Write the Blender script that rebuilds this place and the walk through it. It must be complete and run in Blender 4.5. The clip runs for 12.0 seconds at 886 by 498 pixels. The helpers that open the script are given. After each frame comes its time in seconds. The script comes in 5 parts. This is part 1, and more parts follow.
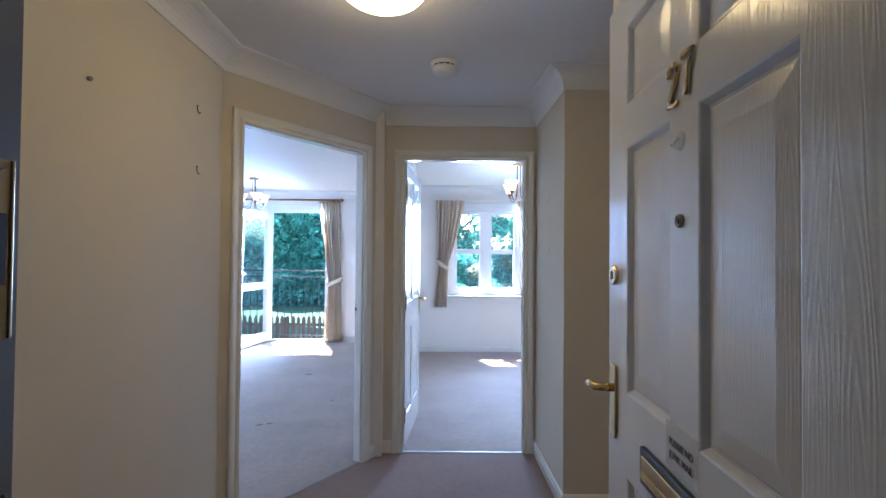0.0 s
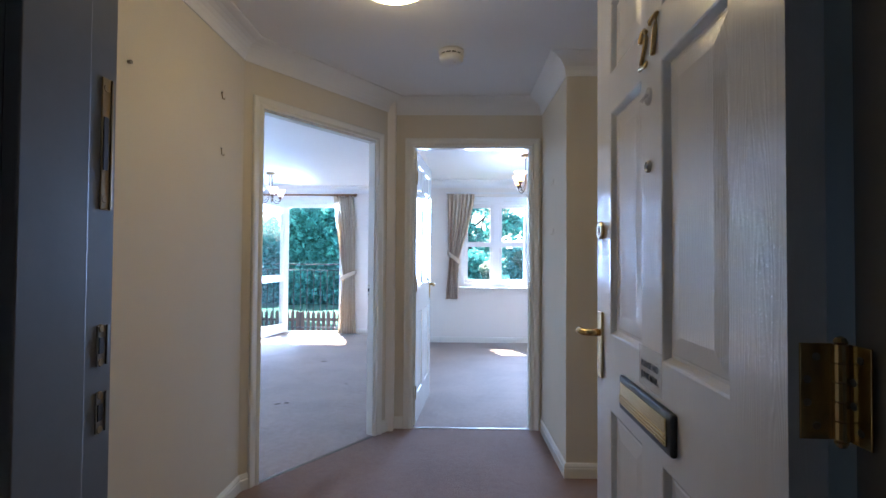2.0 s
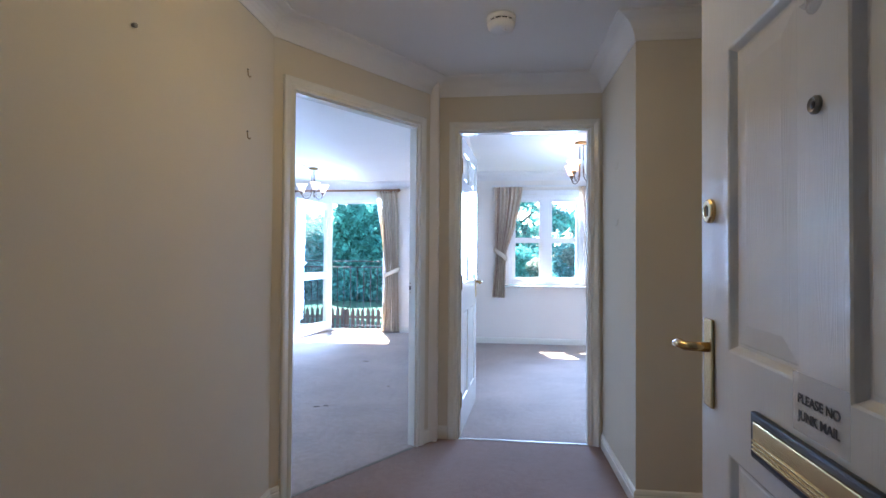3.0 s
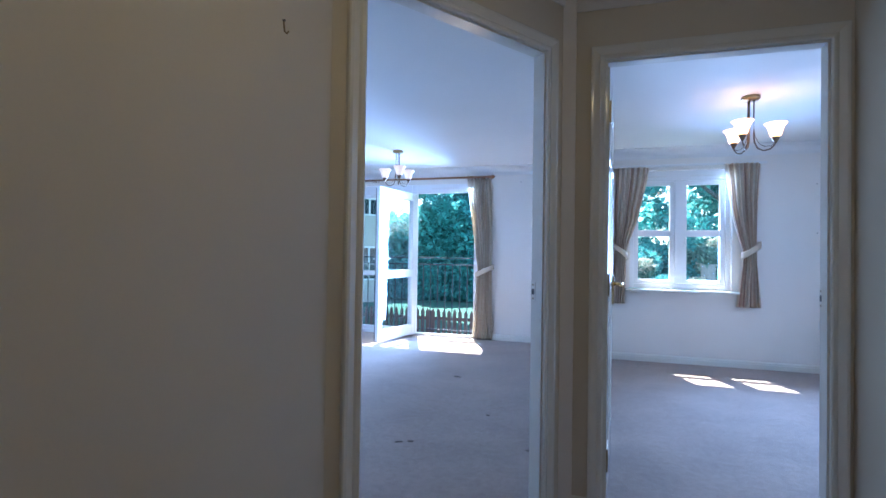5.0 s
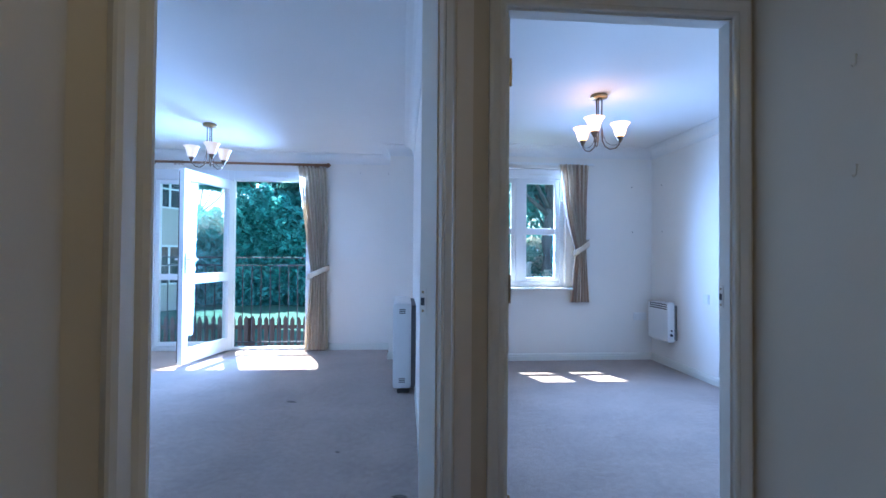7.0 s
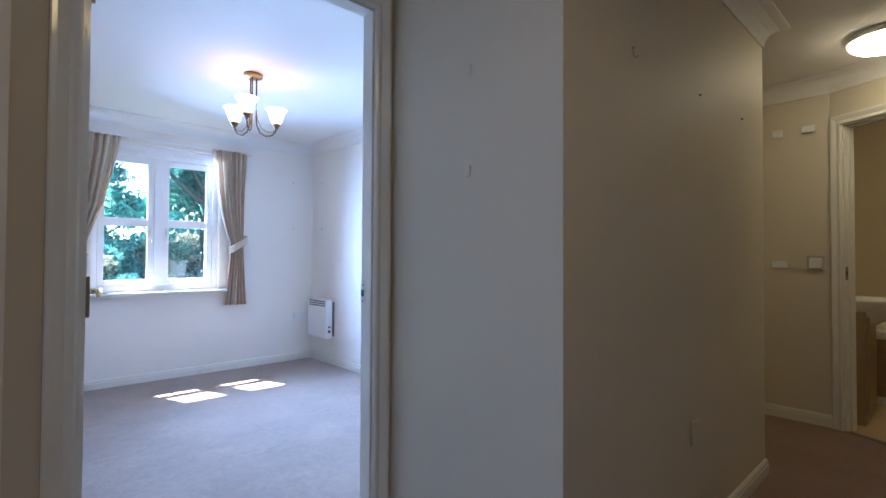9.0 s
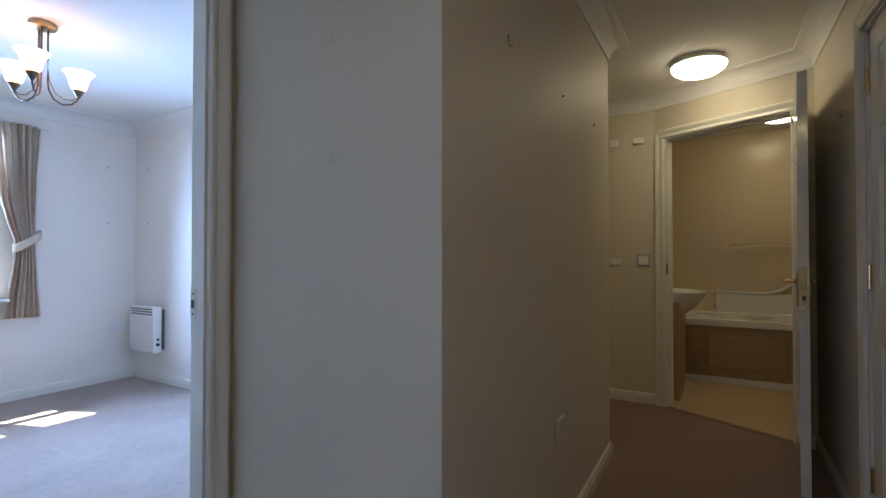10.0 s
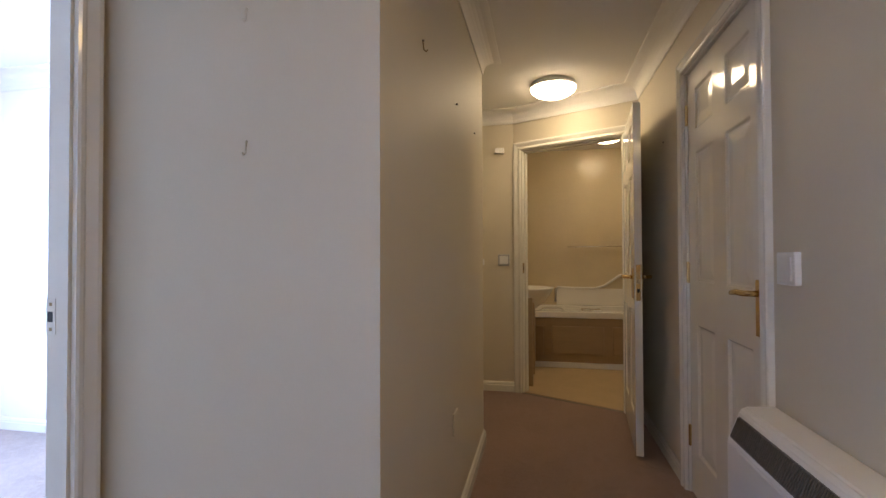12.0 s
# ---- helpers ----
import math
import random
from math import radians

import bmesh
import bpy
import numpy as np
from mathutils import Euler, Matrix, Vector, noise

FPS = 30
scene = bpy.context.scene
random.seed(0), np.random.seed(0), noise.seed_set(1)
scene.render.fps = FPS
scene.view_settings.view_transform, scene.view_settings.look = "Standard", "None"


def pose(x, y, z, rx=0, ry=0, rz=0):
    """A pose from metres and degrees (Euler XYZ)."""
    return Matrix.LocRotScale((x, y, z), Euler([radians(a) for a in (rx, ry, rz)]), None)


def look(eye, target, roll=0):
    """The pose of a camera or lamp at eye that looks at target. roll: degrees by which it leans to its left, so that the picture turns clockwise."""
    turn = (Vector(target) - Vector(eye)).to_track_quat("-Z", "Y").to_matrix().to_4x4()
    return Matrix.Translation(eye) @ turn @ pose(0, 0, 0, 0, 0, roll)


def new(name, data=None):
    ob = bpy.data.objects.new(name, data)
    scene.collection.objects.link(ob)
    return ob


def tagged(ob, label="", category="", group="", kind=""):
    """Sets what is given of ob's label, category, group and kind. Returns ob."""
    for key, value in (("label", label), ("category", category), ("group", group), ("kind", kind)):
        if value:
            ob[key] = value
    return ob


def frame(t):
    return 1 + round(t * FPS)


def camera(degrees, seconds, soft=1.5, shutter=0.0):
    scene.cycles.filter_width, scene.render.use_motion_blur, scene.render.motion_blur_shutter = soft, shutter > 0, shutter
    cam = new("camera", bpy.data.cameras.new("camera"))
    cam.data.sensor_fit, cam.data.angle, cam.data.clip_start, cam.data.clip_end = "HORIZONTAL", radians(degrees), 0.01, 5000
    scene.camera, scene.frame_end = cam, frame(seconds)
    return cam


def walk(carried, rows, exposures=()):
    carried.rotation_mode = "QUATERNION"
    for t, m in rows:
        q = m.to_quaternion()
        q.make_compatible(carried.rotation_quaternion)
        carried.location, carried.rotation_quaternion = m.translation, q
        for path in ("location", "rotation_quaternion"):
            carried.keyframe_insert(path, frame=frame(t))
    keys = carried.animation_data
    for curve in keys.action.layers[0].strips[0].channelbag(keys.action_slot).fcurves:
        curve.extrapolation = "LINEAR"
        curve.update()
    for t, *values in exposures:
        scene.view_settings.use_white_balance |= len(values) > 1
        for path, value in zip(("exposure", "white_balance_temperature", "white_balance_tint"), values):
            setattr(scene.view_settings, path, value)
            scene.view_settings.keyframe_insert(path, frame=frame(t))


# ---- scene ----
cam = camera(86.0, 12.0)
PATH = [
    (0, (-0.083, 0.017, 1.319), (-0.063, 2.017, 1.356), 0.5),
    (0.5, (-0.074, 0.038, 1.291), (-0.051, 2.037, 1.329), 0.5),
    (1, (-0.056, 0.02, 1.255), (-0.038, 2.02, 1.294), 0.5),
    (1.5, (-0.042, -0.037, 1.229), (-0.045, 1.962, 1.268), 0.4),
    (2, (-0.052, -0.115, 1.195), (-0.088, 1.884, 1.237), 0.4),
    (2.5, (-0.066, -0.052, 1.188), (-0.205, 1.943, 1.223), 0.5),
    (3, (-0.078, 0.174, 1.178), (-0.301, 2.161, 1.21), 0.4),
    (3.5, (-0.134, 0.358, 1.155), (-0.559, 2.312, 1.186), 0.5),
    (3.7, (-0.182, 0.45, 1.151), (-0.652, 2.393, 1.178), 0.5),
    (5.5, (-0.543, 1.254, 1.124), (-1.108, 3.172, 1.153), 0.9),
    (6, (-0.672, 1.393, 1.127), (-0.992, 3.367, 1.159), 0.9),
    (6.5, (-0.681, 1.535, 1.127), (-0.767, 3.533, 1.159), 0.7),
    (6.7, (-0.681, 1.58, 1.124), (-0.675, 3.58, 1.157), 0.6),
    (8.5, (-0.536, 1.812, 1.111), (0.564, 3.483, 1.147), 0.2),
    (9, (-0.458, 1.862, 1.107), (0.905, 3.325, 1.145), 0.3),
    (9.5, (-0.37, 1.965, 1.107), (1.213, 3.186, 1.139), 0.2),
    (10, (-0.325, 2.006, 1.117), (1.407, 3.007, 1.147), 0.0),
    (10.5, (-0.312, 2.014, 1.119), (1.588, 2.638, 1.152), -0.1),
    (11, (-0.328, 2.011, 1.121), (1.639, 2.376, 1.148), -0.3),
    (11.5, (-0.355, 2.084, 1.115), (1.618, 2.409, 1.144), -0.2),
    (12, (-0.402, 2.191, 1.116), (1.556, 2.595, 1.149), -0.2),
]
EXPOSURE = [(0.0, 3.03, 6250, 10), (1.5, 2.96, 6300, 10), (2.5, 3.15, 6350, 10.5), (3.1, 3.1, 6300, 11), (3.6, 2.7, 6200, 10), (5.5, 2.34, 5450, 7.5), (6.6, 2.21, 5350, 6), (8.5, 2.52, 6350, 12),
            (9.0, 2.7, 6150, 11.5), (9.6, 2.5, 6000, 8.5), (10.0, 2.6, 6250, 9.5), (10.5, 3.1, 6650, 11), (11.3, 3.4, 7100, 19), (12.0, 3.35, 7100, 19)]
walk(cam, [(t, look(eye, target, roll)) for t, eye, target, roll in PATH], EXPOSURE)

# ---- world, sun, large lights ----
world = bpy.data.worlds.new("sky")
scene.world = world
world.use_nodes = True
wn = world.node_tree.nodes
wn.clear()
sky = wn.new("ShaderNodeTexSky")
sky.sky_type = "NISHITA"
sky.sun_disc = False
SUN_DIR = Vector((0.39, -1.0, -1.88)).normalized()
sky.sun_elevation = radians(61.0)
sky.sun_rotation = math.atan2(-SUN_DIR.x, -SUN_DIR.y)
wbg = wn.new("ShaderNodeBackground")
wbg.inputs["Strength"].default_value = 0.15
wout = wn.new("ShaderNodeOutputWorld")
world.node_tree.links.new(sky.outputs[0], wbg.inputs[0])
world.node_tree.links.new(wbg.outputs[0], wout.inputs[0])

sun = new("sun", bpy.data.lights.new("sun", "SUN"))
sun.data.energy, sun.data.angle, sun.data.color = 5.0, radians(0.53), (1.0, 0.95, 0.87)
sun.rotation_euler = SUN_DIR.to_track_quat("-Z", "Y").to_euler()


def area(name, eye, target, w, h, watts, colour, spread):
    """A rectangle of sky light that fills an opening."""
    ob = new(name, bpy.data.lights.new(name, "AREA"))
    ob.data.shape, ob.data.size, ob.data.size_y = "RECTANGLE", w, h
    ob.data.energy, ob.data.color = watts, colour
    ob.matrix_world = look(eye, target)
    ob.data.spread = radians(spread)
    return ob


SKY = (0.33, 0.54, 1.0)
area("sky_light_bedroom", (0.6, 6.70, 1.45), (1.6, 3.8, 0.85), 0.95, 1.2, 14.3, SKY, 100)
area("sky_light_living", (-1.98, 7.36, 1.1), (-3.9, 4.5, 1.3), 0.3, 1.9, 21, SKY, 90)


# ---- materials ----
def material(name, build, rough=0.6, metal=0.0, spec=0.5):
    m = bpy.data.materials.new(name)
    m.use_nodes = True
    nt = m.node_tree
    b = nt.nodes["Principled BSDF"]
    b.inputs["Roughness"].default_value = rough
    b.inputs["Metallic"].default_value = metal
    b.inputs["Specular IOR Level"].default_value = spec
    build(nt, b)
    return m


def coords(nt, scale=(1, 1, 1), kind="Object"):
    t = nt.nodes.new("ShaderNodeTexCoord")
    mp = nt.nodes.new("ShaderNodeMapping")
    mp.inputs["Scale"].default_value = scale
    nt.links.new(t.outputs[kind], mp.inputs[0])
    return mp.outputs[0]


def noise_tex(nt, scale, detail=4, vec=None, rough=0.55):
    n = nt.nodes.new("ShaderNodeTexNoise")
    n.inputs["Scale"].default_value, n.inputs["Detail"].default_value = scale, detail
    n.inputs["Roughness"].default_value = rough
    nt.links.new(vec if vec else coords(nt), n.inputs["Vector"])
    return n.outputs["Fac"]


def ramp(nt, fac, *stops):
    r = nt.nodes.new("ShaderNodeValToRGB")
    while len(r.color_ramp.elements) < len(stops):
        r.color_ramp.elements.new(0.5)
    for e, (p, c) in zip(r.color_ramp.elements, stops):
        e.position, e.color = p, (*c, 1)
    nt.links.new(fac, r.inputs[0])
    return r.outputs[0]


def mix(nt, fac, a, b, mode="MIX"):
    x = nt.nodes.new("ShaderNodeMix")
    x.data_type, x.blend_type = "RGBA", mode
    for sock, v in ((x.inputs[0], fac), (x.inputs[6], a), (x.inputs[7], b)):
        if hasattr(v, "links"):
            nt.links.new(v, sock)
        else:
            sock.default_value = v
    return x.outputs[2]


def bump(nt, b, height, strength, dist):
    n = nt.nodes.new("ShaderNodeBump")
    n.inputs["Strength"].default_value, n.inputs["Distance"].default_value = strength, dist
    nt.links.new(height, n.inputs["Height"])
    nt.links.new(n.outputs[0], b.inputs["Normal"])


def plain(c, var=0.06, scale=3.0, fine=60.0, bmp=0.15, dist=0.002, stretch=(1, 1, 1)):
    """Two scales of variation round one colour, with fine relief."""
    def build(nt, b):
        big = noise_tex(nt, scale, 5, coords(nt, stretch))
        small = noise_tex(nt, fine, 3, coords(nt, stretch))
        lo, hi = tuple(x * (1 - var) for x in c), tuple(min(1, x * (1 + var)) for x in c)
        col = ramp(nt, big, (0.3, lo), (0.7, hi))
        col = mix(nt, 0.25, col, ramp(nt, small, (0.3, lo), (0.7, hi)))
        nt.links.new(col, b.inputs["Base Color"])
        if bmp:
            bump(nt, b, small, bmp, dist)
    return build


def carpet(c):
    def build(nt, b):
        big = noise_tex(nt, 2.2, 5)
        mid = noise_tex(nt, 26.0, 4)
        tuft = noise_tex(nt, 420.0, 2)
        col = ramp(nt, big, (0.35, tuple(x * 0.74 for x in c)), (0.65, tuple(x * 1.16 for x in c)))
        col = mix(nt, 0.4, col, ramp(nt, mid, (0.35, tuple(x * 0.66 for x in c)), (0.65, tuple(x * 1.2 for x in c))))
        col = mix(nt, 0.35, col, ramp(nt, tuft, (0.35, tuple(x * 0.6 for x in c)), (0.65, tuple(x * 1.3 for x in c))))
        nt.links.new(col, b.inputs["Base Color"])
        hgt = mix(nt, 0.5, mid, tuft)
        bump(nt, b, hgt, 0.8, 0.008)
        b.inputs["Sheen Weight"].default_value = 0.25
    return build


def grained_paint(nt, b):
    """Satin paint over moulded wood grain: long upright streaks with cathedral rings."""
    v = coords(nt, (14.0, 14.0, 0.9))
    w = nt.nodes.new("ShaderNodeTexNoise")
    w.inputs["Scale"].default_value, w.inputs["Detail"].default_value, w.inputs["Distortion"].default_value = 1.6, 2, 0.4
    nt.links.new(v, w.inputs["Vector"])
    k = nt.nodes.new("ShaderNodeMath")
    k.operation, k.inputs[1].default_value = "MULTIPLY", 110.0
    nt.links.new(w.outputs["Fac"], k.inputs[0])
    s = nt.nodes.new("ShaderNodeMath")
    s.operation = "SINE"
    nt.links.new(k.outputs[0], s.inputs[0])
    fine = noise_tex(nt, 1.0, 3, coords(nt, (260.0, 260.0, 7.0)))
    hgt = mix(nt, 0.6, s.outputs[0], fine)
    nt.links.new(ramp(nt, noise_tex(nt, 3.0, 4), (0.3, (0.68, 0.67, 0.64)), (0.7, (0.76, 0.75, 0.72))), b.inputs["Base Color"])
    bump(nt, b, hgt, 0.16, 0.001)


def grass_build(nt, b):
    col = ramp(nt, noise_tex(nt, 0.5, 6), (0.3, (0.035, 0.105, 0.085)), (0.7, (0.085, 0.21, 0.17)))
    col = mix(nt, 0.4, col, ramp(nt, noise_tex(nt, 18.0, 4), (0.3, (0.03, 0.085, 0.07)), (0.7, (0.11, 0.24, 0.185))))
    nt.links.new(col, b.inputs["Base Color"])
    bump(nt, b, noise_tex(nt, 60.0, 3), 0.8, 0.03)


def leaf_build(lo, hi):
    def build(nt, b):
        g = nt.nodes.new("ShaderNodeNewGeometry")
        col = ramp(nt, g.outputs["Random Per Island"], (0.0, lo), (0.75, hi), (1.0, tuple(x * 1.5 for x in hi)))
        nt.links.new(col, b.inputs["Base Color"])
        tl = nt.nodes.new("ShaderNodeBsdfTranslucent")
        nt.links.new(col, tl.inputs["Color"])
        mx = nt.nodes.new("ShaderNodeMixShader")
        mx.inputs[0].default_value = 0.58
        out = nt.nodes["Material Output"]
        nt.links.new(b.outputs[0], mx.inputs[1])
        nt.links.new(tl.outputs[0], mx.inputs[2])
        nt.links.new(mx.outputs[0], out.inputs[0])
    return build


def stripes(cream, tan, rose, brown):
    """Woven cloth: a pale ground with darker warp stripes, and a faint figure."""
    def build(nt, b):
        uv = nt.nodes.new("ShaderNodeTexCoord").outputs["UV"]
        sep = nt.nodes.new("ShaderNodeSeparateXYZ")
        nt.links.new(uv, sep.inputs[0])
        f = nt.nodes.new("ShaderNodeMath")
        f.operation, f.inputs[1].default_value = "FRACT", 0
        nt.links.new(sep.outputs["X"], f.inputs[0])
        r = nt.nodes.new("ShaderNodeValToRGB")
        r.color_ramp.interpolation = "CONSTANT"
        st = [(0, cream), (0.22, tan), (0.27, cream), (0.33, rose), (0.38, tan), (0.44, brown), (0.48, tan), (0.53, cream), (0.72, rose), (0.75, cream), (0.82, tan), (0.9, cream)]
        while len(r.color_ramp.elements) < len(st):
            r.color_ramp.elements.new(0.5)
        for e, (p, c) in zip(r.color_ramp.elements, st):
            e.position, e.color = p, (*c, 1)
        nt.links.new(f.outputs[0], r.inputs[0])
        weave = noise_tex(nt, 300.0, 2)
        col = mix(nt, 0.25, r.outputs[0], ramp(nt, noise_tex(nt, 25.0, 3), (0.35, (0.6, 0.5, 0.4)), (0.65, (0.85, 0.76, 0.64))))
        nt.links.new(col, b.inputs["Base Color"])
        bump(nt, b, weave, 0.3, 0.001)
        b.inputs["Sheen Weight"].default_value = 0.2
        tl = nt.nodes.new("ShaderNodeBsdfTranslucent")
        nt.links.new(col, tl.inputs["Color"])
        mx = nt.nodes.new("ShaderNodeMixShader")
        mx.inputs[0].default_value = 0.42
        nt.links.new(b.outputs[0], mx.inputs[1])
        nt.links.new(tl.outputs[0], mx.inputs[2])
        nt.links.new(mx.outputs[0], nt.nodes["Material Output"].inputs[0])
    return build


def wood_build(c, scale=(1.0, 14.0, 14.0)):
    def build(nt, b):
        g = noise_tex(nt, 2.5, 6, coords(nt, scale))
        nt.links.new(ramp(nt, g, (0.3, tuple(x * 0.7 for x in c)), (0.55, c), (0.75, tuple(min(1, x * 1.2) for x in c))), b.inputs["Base Color"])
        bump(nt, b, g, 0.15, 0.001)
    return build


def glow(c, strength):
    def build(nt, b):
        b.inputs["Base Color"].default_value = (0.9, 0.9, 0.88, 1)
        b.inputs["Emission Color"].default_value = (*c, 1)
        b.inputs["Emission Strength"].default_value = strength
    return build


def clear_film(nt, b):
    b.inputs["Base Color"].default_value = (0.95, 0.95, 0.95, 1)
    b.inputs["Alpha"].default_value = 0.22


def glass_material():
    m = bpy.data.materials.new("clear_glass")
    m.use_nodes = True
    nt = m.node_tree
    nt.nodes.clear()
    lw_ = nt.nodes.new("ShaderNodeLayerWeight")
    lw_.inputs[0].default_value = 0.5
    pw = nt.nodes.new("ShaderNodeMath")
    pw.operation, pw.inputs[1].default_value = "POWER", 5.0
    fr = nt.nodes.new("ShaderNodeMath")
    fr.operation, fr.inputs[1].default_value, fr.inputs[2].default_value = "MULTIPLY_ADD", 0.9, 0.035
    nt.links.new(lw_.outputs["Facing"], pw.inputs[0])
    nt.links.new(pw.outputs[0], fr.inputs[0])
    tr, gl = nt.nodes.new("ShaderNodeBsdfTransparent"), nt.nodes.new("ShaderNodeBsdfGlossy")
    tr.inputs[0].default_value = (0.93, 0.97, 0.97, 1)
    gl.inputs["Roughness"].default_value = 0.01
    mx, out = nt.nodes.new("ShaderNodeMixShader"), nt.nodes.new("ShaderNodeOutputMaterial")
    for a, b in ((fr.outputs[0], mx.inputs[0]), (tr.outputs[0], mx.inputs[1]), (gl.outputs[0], mx.inputs[2]), (mx.outputs[0], out.inputs[0])):
        nt.links.new(a, b)
    return m


PAINT = material("magnolia_wall_paint", plain((0.67, 0.605, 0.485), 0.03, 1.4, 140, 0.12, 0.0012), 0.55, spec=0.35)
# wall paint lightened so the daylit rooms come out brighter than the hall
DAYLIT_PAINT = material("daylit_wall_paint", plain((0.84, 0.80, 0.745), 0.03, 1.4, 140, 0.12, 0.0012), 0.6, spec=0.3)
CEIL = material("white_ceiling_paint", plain((0.80, 0.79, 0.77), 0.025, 1.2, 90, 0.12, 0.002), 0.85)
GLOSS = material("white_gloss_paint", plain((0.80, 0.78, 0.71), 0.03, 4, 30, 0.04, 0.001), 0.11)
GRAIN = material("white_satin_grained_paint", grained_paint, 0.19)
DARKFRAME = material("grey_painted_timber", plain((0.22, 0.21, 0.195), 0.08, 6, 60, 0.15, 0.001), 0.45)
HALL_CARPET = material("brown_hall_carpet", carpet((0.29, 0.185, 0.146)), 0.95, spec=0.1)
ROOM_CARPET = material("beige_room_carpet", carpet((0.42, 0.335, 0.29)), 0.95, spec=0.1)
VINYL = material("tan_vinyl", plain((0.50, 0.37, 0.21), 0.08, 6, 50, 0.05, 0.001), 0.4)
UPVC = material("white_upvc", plain((0.84, 0.85, 0.86), 0.015, 3, 40, 0.02, 0.0005), 0.3)
PLASTIC = material("white_plastic", plain((0.80, 0.80, 0.79), 0.02, 5, 60, 0.03, 0.0005), 0.35)
OLDPLASTIC = material("ivory_plastic", plain((0.76, 0.74, 0.68), 0.03, 5, 60, 0.03, 0.0005), 0.4)
GREYPLASTIC = material("grey_plastic", plain((0.42, 0.42, 0.43), 0.03, 5, 60, 0.03, 0.0005), 0.35)
ENAMEL = material("white_enamelled_steel", plain((0.78, 0.78, 0.77), 0.02, 3, 200, 0.08, 0.0005), 0.35)
GRILLE = material("dark_grille", plain((0.13, 0.125, 0.12), 0.1, 8, 80, 0.1, 0.001), 0.5)
BRASS = material("polished_brass", plain((0.66, 0.48, 0.23), 0.08, 20, 200, 0.05, 0.0003), 0.22, 1.0)
OLDBRASS = material("tarnished_brass", plain((0.36, 0.27, 0.15), 0.2, 25, 180, 0.1, 0.0004), 0.35, 1.0)
CHROME = material("chrome", plain((0.75, 0.75, 0.76), 0.03, 20, 200, 0.02, 0.0003), 0.12, 1.0)
BLACK = material("black_plastic", plain((0.02, 0.02, 0.022), 0.15, 10, 90, 0.05, 0.0005), 0.35)
IRON = material("black_painted_iron", plain((0.05, 0.06, 0.085), 0.2, 12, 90, 0.1, 0.0005), 0.4)
BRONZE = material("antique_bronze", plain((0.16, 0.11, 0.07), 0.2, 20, 150, 0.1, 0.0004), 0.35, 0.9)
HEADS = material("dull_steel", plain((0.25, 0.23, 0.2), 0.2, 60, 200, 0.1, 0.0003), 0.45, 0.9)
CLOTH = material("striped_curtain_cloth", stripes((0.88, 0.79, 0.66), (0.76, 0.60, 0.45), (0.60, 0.37, 0.30), (0.44, 0.28, 0.21)), 0.9, spec=0.15)
PALE_CLOTH = material("cream_woven_curtain_cloth", stripes((0.92, 0.86, 0.76), (0.86, 0.77, 0.64), (0.80, 0.68, 0.56), (0.70, 0.56, 0.44)), 0.9, spec=0.15)
TIE = material("cream_curtain_cloth", plain((0.68, 0.60, 0.48), 0.06, 20, 300, 0.25, 0.001), 0.9, spec=0.15)
POLE = material("varnished_pine", wood_build((0.33, 0.17, 0.08)), 0.35)
OAKPANEL = material("oak_laminate", plain((0.36, 0.25, 0.135), 0.09, 3.0, 60, 0.04, 0.0005, (6.0, 1.0, 6.0)), 0.4)
TILE = material("beige_tile", plain((0.66, 0.56, 0.38), 0.05, 3, 40, 0.03, 0.0005), 0.25)
PORCELAIN = material("white_porcelain", plain((0.82, 0.80, 0.75), 0.02, 4, 50, 0.0), 0.12)
FENCE = material("stained_fence_timber", wood_build((0.12, 0.075, 0.07), (14.0, 14.0, 1.0)), 0.75)
BARK = material("grey_bark", plain((0.10, 0.105, 0.11), 0.35, 3, 25, 0.9, 0.02, (3, 3, 0.6)), 0.9)
STONE = material("grey_weathered_stone", plain((0.36, 0.34, 0.33), 0.2, 4, 40, 0.5, 0.01), 0.85)
RENDERED = material("cream_render_facade", plain((0.52, 0.50, 0.46), 0.06, 0.6, 30, 0.2, 0.004), 0.85)
SLATE = material("dark_roof_slate", plain((0.10, 0.10, 0.11), 0.2, 2, 30, 0.3, 0.01), 0.7)
DARKGLASS = material("dark_window_glass", plain((0.03, 0.04, 0.05), 0.1, 2, 30, 0.0), 0.05)
GRASS = material("mown_grass", grass_build, 0.9, spec=0.2)
HEDGE = material("hedge_leaves", leaf_build((0.06, 0.25, 0.24), (0.17, 0.56, 0.55)), 0.5)
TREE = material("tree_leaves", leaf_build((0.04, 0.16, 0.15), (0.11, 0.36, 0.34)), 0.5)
SHRUB = material("shrub_leaves", leaf_build((0.08, 0.18, 0.15), (0.22, 0.38, 0.32)), 0.5)
BLOSSOM = material("pale_blossom", leaf_build((0.35, 0.36, 0.28), (0.6, 0.58, 0.5)), 0.6)
DIFFUSER = material("lit_opal_glass", glow((1.0, 0.75, 0.37), 2.2), 0.3)
DIFFUSER_DIM = material("lit_opal_glass_low", glow((1.0, 0.84, 0.55), 2.2), 0.3)
SHADE = material("lit_frosted_shade", glow((1.0, 0.47, 0.16), 0.85), 0.4)
SHADE_COOL = material("dim_frosted_shade", glow((1.0, 0.66, 0.38), 0.13), 0.4)
CLEAR = material("clear_plastic_film", clear_film, 0.06)
INK = material("black_ink", plain((0.03, 0.03, 0.03), 0.05, 5, 50, 0.0), 0.5)
RED = material("red_print", plain((0.4, 0.05, 0.04), 0.05, 5, 50, 0.0), 0.5)
GLASS = glass_material()


